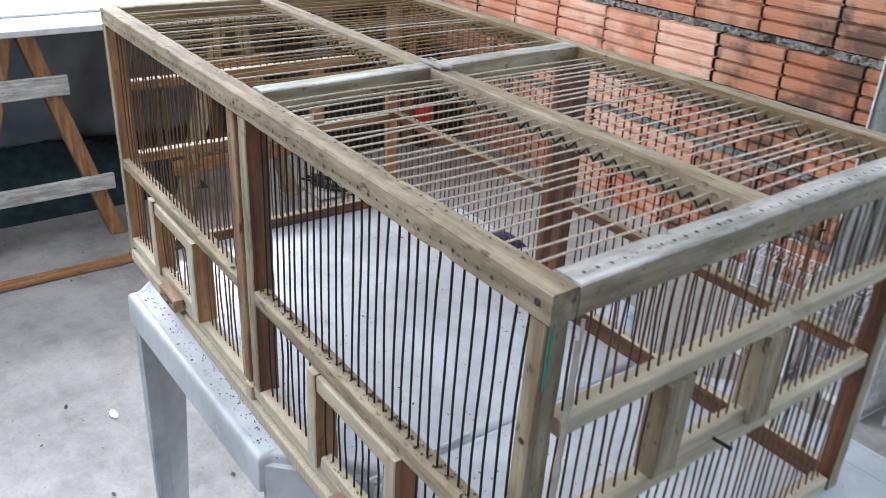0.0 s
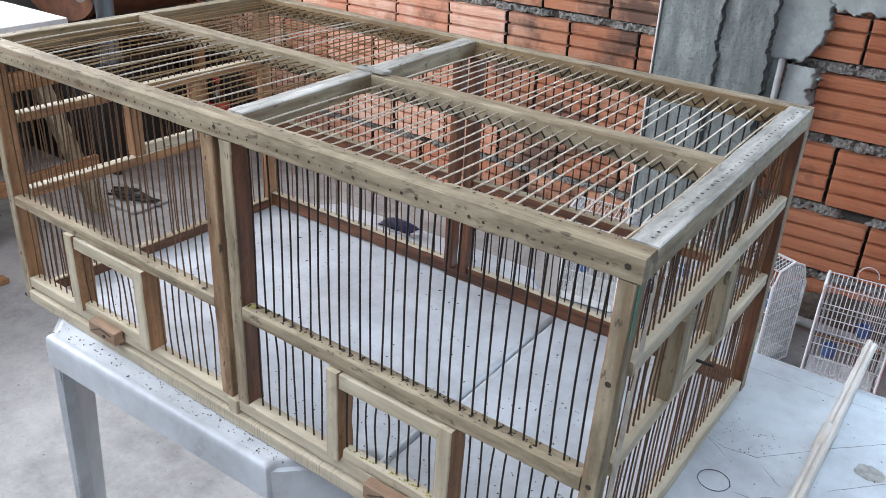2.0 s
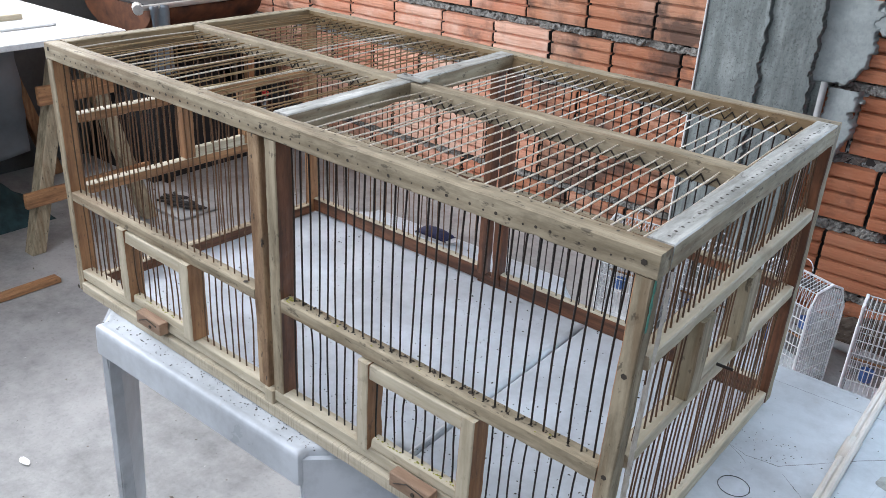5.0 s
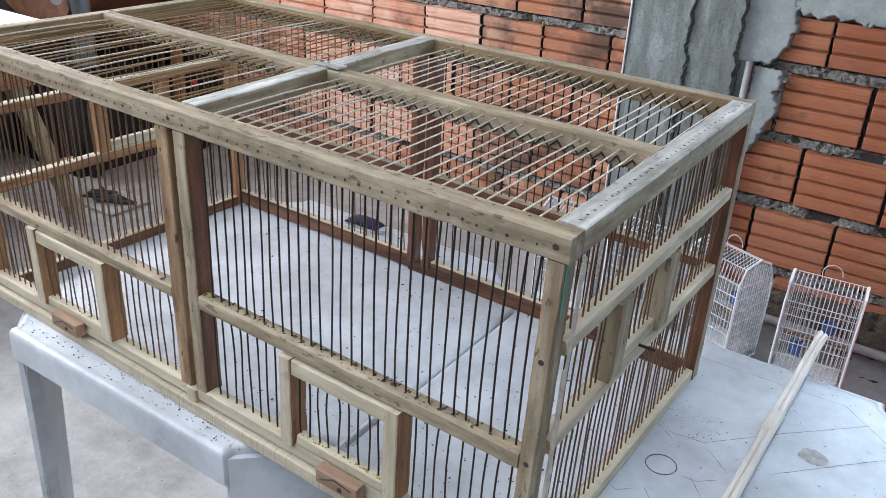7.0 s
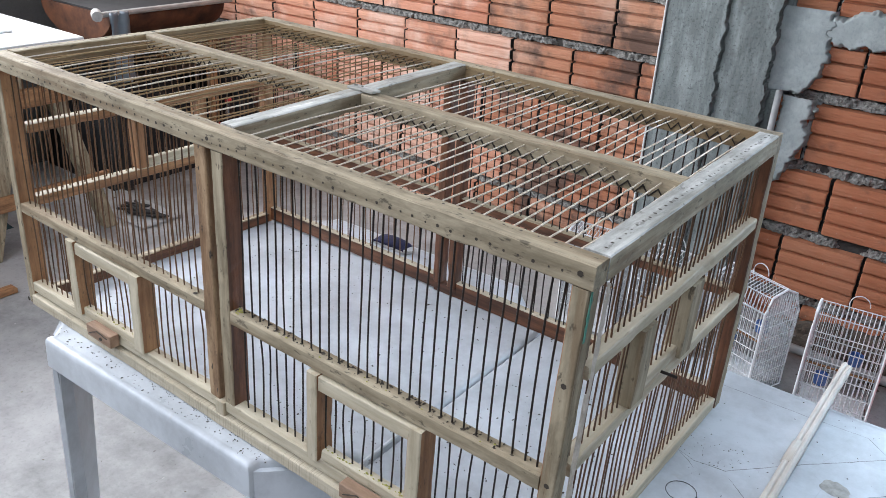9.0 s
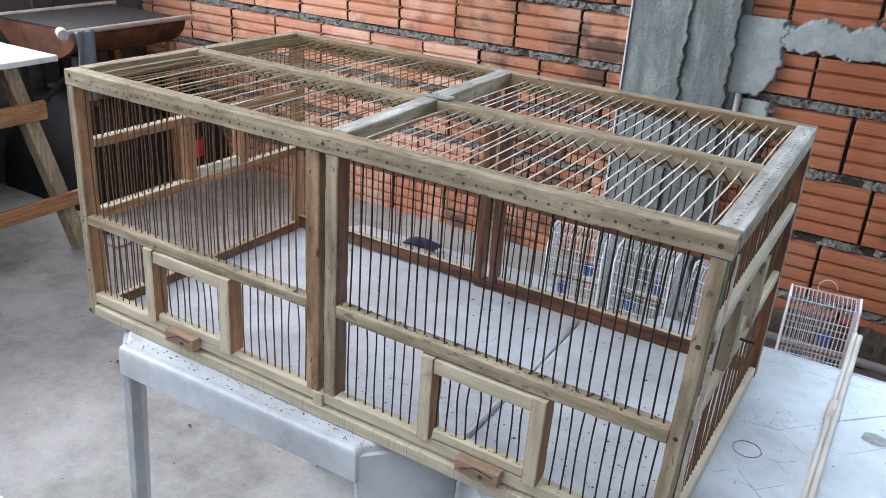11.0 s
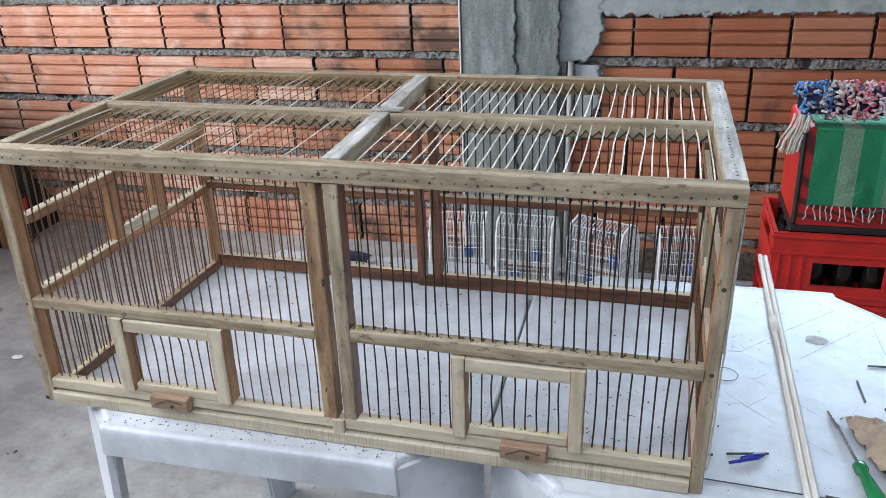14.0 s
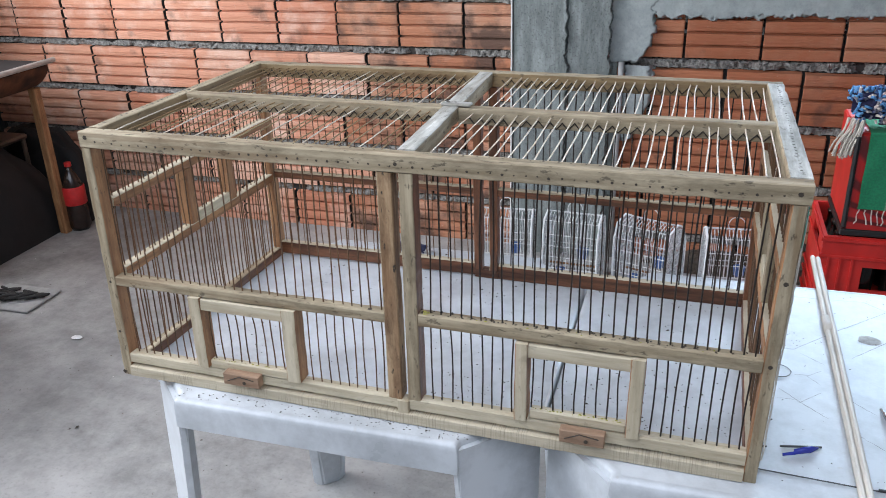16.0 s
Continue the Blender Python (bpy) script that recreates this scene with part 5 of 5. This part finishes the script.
def yarn_rug():
    t = thing("crocheted_rug", (1.66, 1.72, 0.81), "multicoloured crocheted rug bundled on the green cloth", "rug")
    rr = random.Random(8)
    bm = bmesh.new()
    for k in range(620):
        u = rr.random()
        a = rr.uniform(-0.7, math.pi * 0.95)
        x = 1.372 + u * 0.52
        r = 0.052 + 0.008 * n3(u * 9, a, 0, 2)
        if x < 1.42:
            r *= 0.95
        cy, cz = 1.665 - r * math.cos(a) * 1.05, 0.865 + r * math.sin(a) * 1.05
        ln = rr.uniform(0.014, 0.026)
        d = Vector((rr.uniform(-1, 1), rr.uniform(-0.7, 0.2), rr.uniform(-0.8, 0.6))).normalized() * ln
        c = Vector((x, cy, cz))
        nrm = Vector((0, -math.cos(a), math.sin(a))) * 0.008
        tube(bm, [c - d * 0.5, c + nrm, c + d * 0.5 - nrm * 0.3], 0.0042, 5)
    part("yarn_pile", bm, YARN, t, "thick yarn loops in blue, pink, red and white", kind="stuff")
    bm = bmesh.new()
    sheet(bm, 26, 14, lambda u, v: (1.38 + u * 0.5, 1.665 - 0.047 * math.cos(v * 4.4 - 0.6), 0.865 + 0.047 * math.sin(v * 4.4 - 0.6)))
    thicken(bm, 0.006)
    part("backing", bm, NAVY, t)
    bm = bmesh.new()
    for k in range(24):
        x, y, z = 1.372 + rr.uniform(-0.008, 0.035), 1.618 + rr.uniform(-0.012, 0.02), 0.838
        lean = rr.uniform(-0.05, -0.012)
        tube(bm, [(x, y, z), (x + lean * 0.3, y - 0.012, z - 0.035), (x + lean * 0.8, y - 0.014, z - 0.075), (x + lean, y - 0.01, z - 0.105 - rr.uniform(0, 0.02))], 0.0028, 6)
    part("tassels", bm, CREAM, t, "pale hanging tassels", kind="stuff")


yarn_rug()

# ---- the left side: bench, grill, bottle, tools ----


def workbench():
    t = thing("workbench", (-2.1, 0.2, 0), "rough workbench with a bright white board on trestles", "workbench")
    bm = bmesh.new()
    box(bm, -2.52, -1.1, 0.795, -1.585, 1.115, 0.817, 0.003, skew=lambda co: (0.0 if co.x < -2 else -0.01 * (co.y < 0), 0, 0))
    part("worktop", bm, BENCHTOP, t, "dusty white board top")
    bm = bmesh.new()
    box(bm, -2.50, -1.05, 0.818, -1.80, 0.96, 0.828, 0.002)
    part("overlay_board", bm, BENCHTOP, t)
    for yc in (0.17, 0.93):
        for side in (-1, 1):
            bm = bmesh.new()
            box(bm, -1.715, yc - 0.028 + side * 0.03, 0.0, -1.655, yc + 0.028 + side * 0.03, 0.794, 0.003, skew=lambda co, side=side: (0, side * 0.22 * (0.794 - co.z) / 0.794, 0))
            part("trestle_leg", bm, TAN[2] if yc < 0.5 else PALE[2], t, "sloping wooden trestle leg")
        for za, half, th in ((0.575, 0.115, 0.07), (0.20, 0.225, 0.06)):
            bm = bmesh.new()
            box(bm, -1.653, yc - half - 0.05, za, -1.633, yc + half + 0.03, za + th, 0.003, skew=lambda co: (0, 0, 0.04 * (co.y - 0.5) * 0))
            part("crossbar", bm, WHITED[1] if yc < 0.5 else TAN[1], t, "crossbar nailed to the legs")
        for side in (-1, 1):
            bm = bmesh.new()
            box(bm, -2.47, yc - 0.028 + side * 0.03, 0.0, -2.41, yc + 0.028 + side * 0.03, 0.794, 0.003, skew=lambda co, side=side: (0, side * 0.22 * (0.794 - co.z) / 0.794, 0))
            part("trestle_leg", bm, TAN[2], t)


workbench()
bm = bmesh.new()
sheet(bm, 50, 30, lambda u, v: (-2.30 + 0.05 * math.sin(u * 21) * (1 - 0.5 * v) + 0.03 * n3(u, v, 0, 5), -1.1 + u * 2.1, 0.792 - 0.60 * v - 0.05 * n3(u, 0, 0, 4) * v))
thicken(bm, 0.003)
solid("tarpaulin", bm, TARP, "grey-blue tarpaulin hanging under the workbench", "tarpaulin", smooth=True)
bm = bmesh.new()
sheet(bm, 44, 22, lambda u, v: (-2.38 + 0.45 * v, -0.8 + 1.7 * u, max(0.0, 0.24 * math.sin(math.pi * v) ** 0.6 * math.sin(math.pi * u) ** 0.5 + 0.05 * n3(u * 3, v, 0, 4) + 0.02 * n3(u * 3, v, 3, 11)) if 0 < u < 1 and 0 < v < 1 else 0.0))
solid("heaped_cloth", bm, TEAL, "dark teal cloth heaped under the workbench", "cloth", smooth=True)
bm = bmesh.new()
box(bm, -2.02, 0.80, 0.8175, -1.93, 0.90, 0.85, 0.003)
solid("wood_block", bm, FRESH[1], "small pale wooden block on the workbench", "block")
bm = bmesh.new()
box(bm, -1.45, -1.4, 0.002, -1.405, 0.62, 0.022, 0.003, skew=lambda co: (0.02 * (co.y + 0.4), 0, 0))
solid("wood_batten", bm, TAN[1], "long brown batten lying on the floor", "batten")
flat_patch("paper_scrap", -0.548, 0.05, 0.022, 0.010, SCRAP, "torn white paper scrap on the floor", "scrap", 0.003)
flat_patch("paper_scrap", -1.21, 1.13, 0.022, 0.014, SCRAP, "torn white paper scrap on the floor", "scrap", 0.003)


def floor_litter():
    bm = bmesh.new()
    rr = random.Random(21)
    for _ in range(420):
        x, y = rr.uniform(-2.0, 0.3), rr.uniform(-0.9, 1.9)
        sz = rr.uniform(0.001, 0.0045) if rr.random() < 0.93 else rr.uniform(0.005, 0.011)
        a = rr.uniform(0, 6.28)
        u, w = Vector((math.cos(a), math.sin(a), 0)) * sz, Vector((-math.sin(a), math.cos(a), 0)) * sz * rr.uniform(0.25, 0.8)
        c = Vector((x, y, 0.004))
        top = bm.verts.new(c + Vector((0, 0, sz * 0.5)))
        ring = [bm.verts.new(c + p) for p in (u, w, -u, -w)]
        for k in range(4):
            bm.faces.new((ring[k], ring[(k + 1) % 4], top))
        bm.faces.new(list(reversed(ring)))
    solid("floor_litter", bm, LITTER, "small chips and crumbs strewn over the concrete floor", "litter", "stuff")


def litter_material():
    m, nt, b = material("mixed_floor_crumbs", 0.85)
    geo = nt.nodes.new("ShaderNodeNewGeometry")
    nt.links.new(ramp(nt, geo.outputs["Random Per Island"], (0.0, (0.06, 0.05, 0.04)), (0.6, (0.16, 0.13, 0.10)), (0.8, (0.45, 0.42, 0.38)), (1.0, (0.65, 0.64, 0.62))), b.inputs["Base Color"])
    return m


LITTER = litter_material()
floor_litter()


def grill():
    t = thing("barbecue", (-2.17, 1.72, 0), "old half-drum barbecue of rusty sheet metal on legs", "barbecue")
    bm = bmesh.new()
    cx, cz, r = -2.17, 0.815, 0.27
    sheet(bm, 20, 20, lambda u, v: (cx + r * math.cos(math.pi + u * math.pi), 1.44 + v * 0.60, cz + r * 0.52 * math.sin(math.pi + u * math.pi)))
    thicken(bm, 0.004)
    part("drum", bm, RUST, t, "rust-orange half drum blackened by fire", True)
    for y in (1.44, 2.04):
        bm = bmesh.new()
        vs = [bm.verts.new((cx + r * math.cos(math.pi + k * math.pi / 14), y, cz + r * 0.52 * math.sin(math.pi + k * math.pi / 14))) for k in range(15)]
        bm.faces.new(vs)
        thicken(bm, 0.004)
        part("end_plate", bm, RUST, t)
    bm = bmesh.new()
    box(bm, cx - r, 1.44, cz + 0.002, cx + r, 2.04, cz + 0.010)
    part("grate", bm, SOOT, t, "black sooty grate plate")
    for x in (cx - r, cx + r):
        bm = bmesh.new()
        tube(bm, [(x, 1.38, cz + 0.008), (x + 0.004, 2.08, cz + 0.012)], 0.012, 8)
        part("rim_tube", bm, GREYTUBE, t, "pale rim tube")
    bm = bmesh.new()
    tube(bm, [(cx + r + 0.02, 1.36, cz + 0.006), (cx + r - 0.05, 1.40, cz + 0.006)], 0.022, 10)
    part("handle", bm, GREYTUBE, t)
    for x, y in ((cx - 0.2, 1.48), (cx + 0.2, 1.48), (cx - 0.2, 2.0), (cx + 0.2, 2.0)):
        bm = bmesh.new()
        box(bm, x - 0.02, y - 0.02, 0, x + 0.02, y + 0.02, 0.71, 0.003)
        part("leg", bm, SOOT if y < 1.6 else TAN[2], t)


grill()
bm = bmesh.new()
sheet(bm, 8, 24, lambda u, v: (-1.885 + 0.012 * math.sin(9 * u + 3 * v), 1.42 + 0.085 * u + 0.03 * v * (u - 0.3) - 0.01 * n3(u, v, 0, 3), 0.83 - 0.30 * v + 0.008 * n3(u, v, 2, 5)))
thicken(bm, 0.004)
solid("hanging_rag", bm, TARP, "grey-blue rag hanging over the barbecue's handle", "rag", smooth=True)


def tube_chair():
    t = thing("metal_chair", (-2.40, 1.75, 0), "old bent-tube metal chair behind the barbecue", "chair")
    for k, (y, w) in enumerate(((1.86, 0.20), (1.86, 0.10))):
        bm = bmesh.new()
        pts = [(-2.48, y - w, 0.45), (-2.49, y - w, 0.80)] + [(-2.50, y - w * math.cos(a), 0.85 + 0.16 * (1 if k == 0 else 0.8) * math.sin(a)) for a in [q * math.pi / 10 for q in range(11)]] + [(-2.49, y + w, 0.80), (-2.48, y + w, 0.45)]
        tube(bm, pts, 0.011, 8)
        part("back_tube", bm, TUBE, t, smooth=True)
    bm = bmesh.new()
    box(bm, -2.50, 1.66, 0.45, -2.12, 2.06, 0.475, 0.01)
    part("seat", bm, TUBE, t)
    for x, y in ((-2.48, 1.68), (-2.14, 1.68), (-2.48, 2.04), (-2.14, 2.04)):
        bm = bmesh.new()
        tube(bm, [(x, y, 0.0), (x, y, 0.45)], 0.011, 8)
        part("leg", bm, TUBE, t)


tube_chair()


def soda_bottle(x, y):
    t = thing("soda_bottle", (x, y, 0), "large dark plastic soda bottle with a red label", "bottle")
    bm = bmesh.new()
    lathe(bm, (x, y, 0.002), [(0.042, 0), (0.052, 0.02), (0.053, 0.09), (0.050, 0.14), (0.053, 0.19), (0.050, 0.225), (0.03, 0.275), (0.014, 0.30), (0.013, 0.325)], 20)
    part("body", bm, COLA, t, smooth=True)
    bm = bmesh.new()
    lathe(bm, (x, y, 0.135), [(0.0535, 0), (0.0545, 0.002), (0.0545, 0.088), (0.0535, 0.09)], 20)
    part("label_band", bm, LABELRED, t, smooth=True)
    bm = bmesh.new()
    lathe(bm, (x, y, 0.322), [(0.0165, 0), (0.0165, 0.018), (0.015, 0.02)], 14)
    part("cap", bm, LABELRED, t)


soda_bottle(-1.93, 2.06)
# Black shapes for unclear clutter, enlarged to put in the corner's deep shade
CORNER_BLACK = plain("corner_shade_black", (0.009, 0.009, 0.010), 0.75, 0.0, 0.4, 15, 0.3)


def black_sack(x, y, w, d, h, seed):
    bm = bmesh.new()
    sheet(bm, 30, 30, lambda u, v: (x + w * u, y + d * v, (h * (math.sin(math.pi * min(1, 0.12 + u * 0.88)) * math.sin(math.pi * v)) ** 0.35 + 0.05 * n3(u, v, seed, 5) + 0.02 * n3(u, v, 4 + seed, 12)) if 0 < u < 1 and 0 < v < 1 else 0.0))
    solid("black_sack", bm, CORNER_BLACK, "black mass for dark clutter and deep shade in the barbecue's corner", "sack", group="black sacks", smooth=True)


black_sack(-2.55, 1.42, 0.55, 0.70, 0.52, 0)
black_sack(-2.50, 2.13, 0.56, 0.215, 0.46, 3)


def tools():
    bm = bmesh.new()
    box(bm, -1.80, 1.24, 0.003, -1.535, 1.44, 0.012, 0.002)
    solid("tile_sheet", bm, plain("grey_tile", (0.38, 0.38, 0.37), 0.4), "flat grey tile lying on the floor under tools", "tile")
    rr = random.Random(6)
    for k in range(8):
        t = thing("pliers", (-1.72 + 0.03 * k, 1.33, 0.012), "dark worn hand pliers piled on a tile", "pliers", "pile of tools")
        cx, cy, a = -1.735 + 0.023 * k, 1.345 + rr.uniform(-0.035, 0.035), rr.uniform(-0.6, 0.9)
        z = 0.021 + 0.006 * (k % 3)
        ca, sa = math.cos(a), math.sin(a)
        for s in (-1, 1):
            bm = bmesh.new()
            pts = [(cx + ca * u - sa * s * w, cy + sa * u + ca * s * w, z) for u, w in ((0.05, 0.004), (0.02, 0.006), (0.0, 0.004), (-0.03, 0.016), (-0.07, 0.020))]
            tube(bm, pts, [0.003, 0.007, 0.008, 0.006, 0.006], 7)
            part("arm", bm, SOOT, t, smooth=True)


tools()

# bricks last
brick_rows()
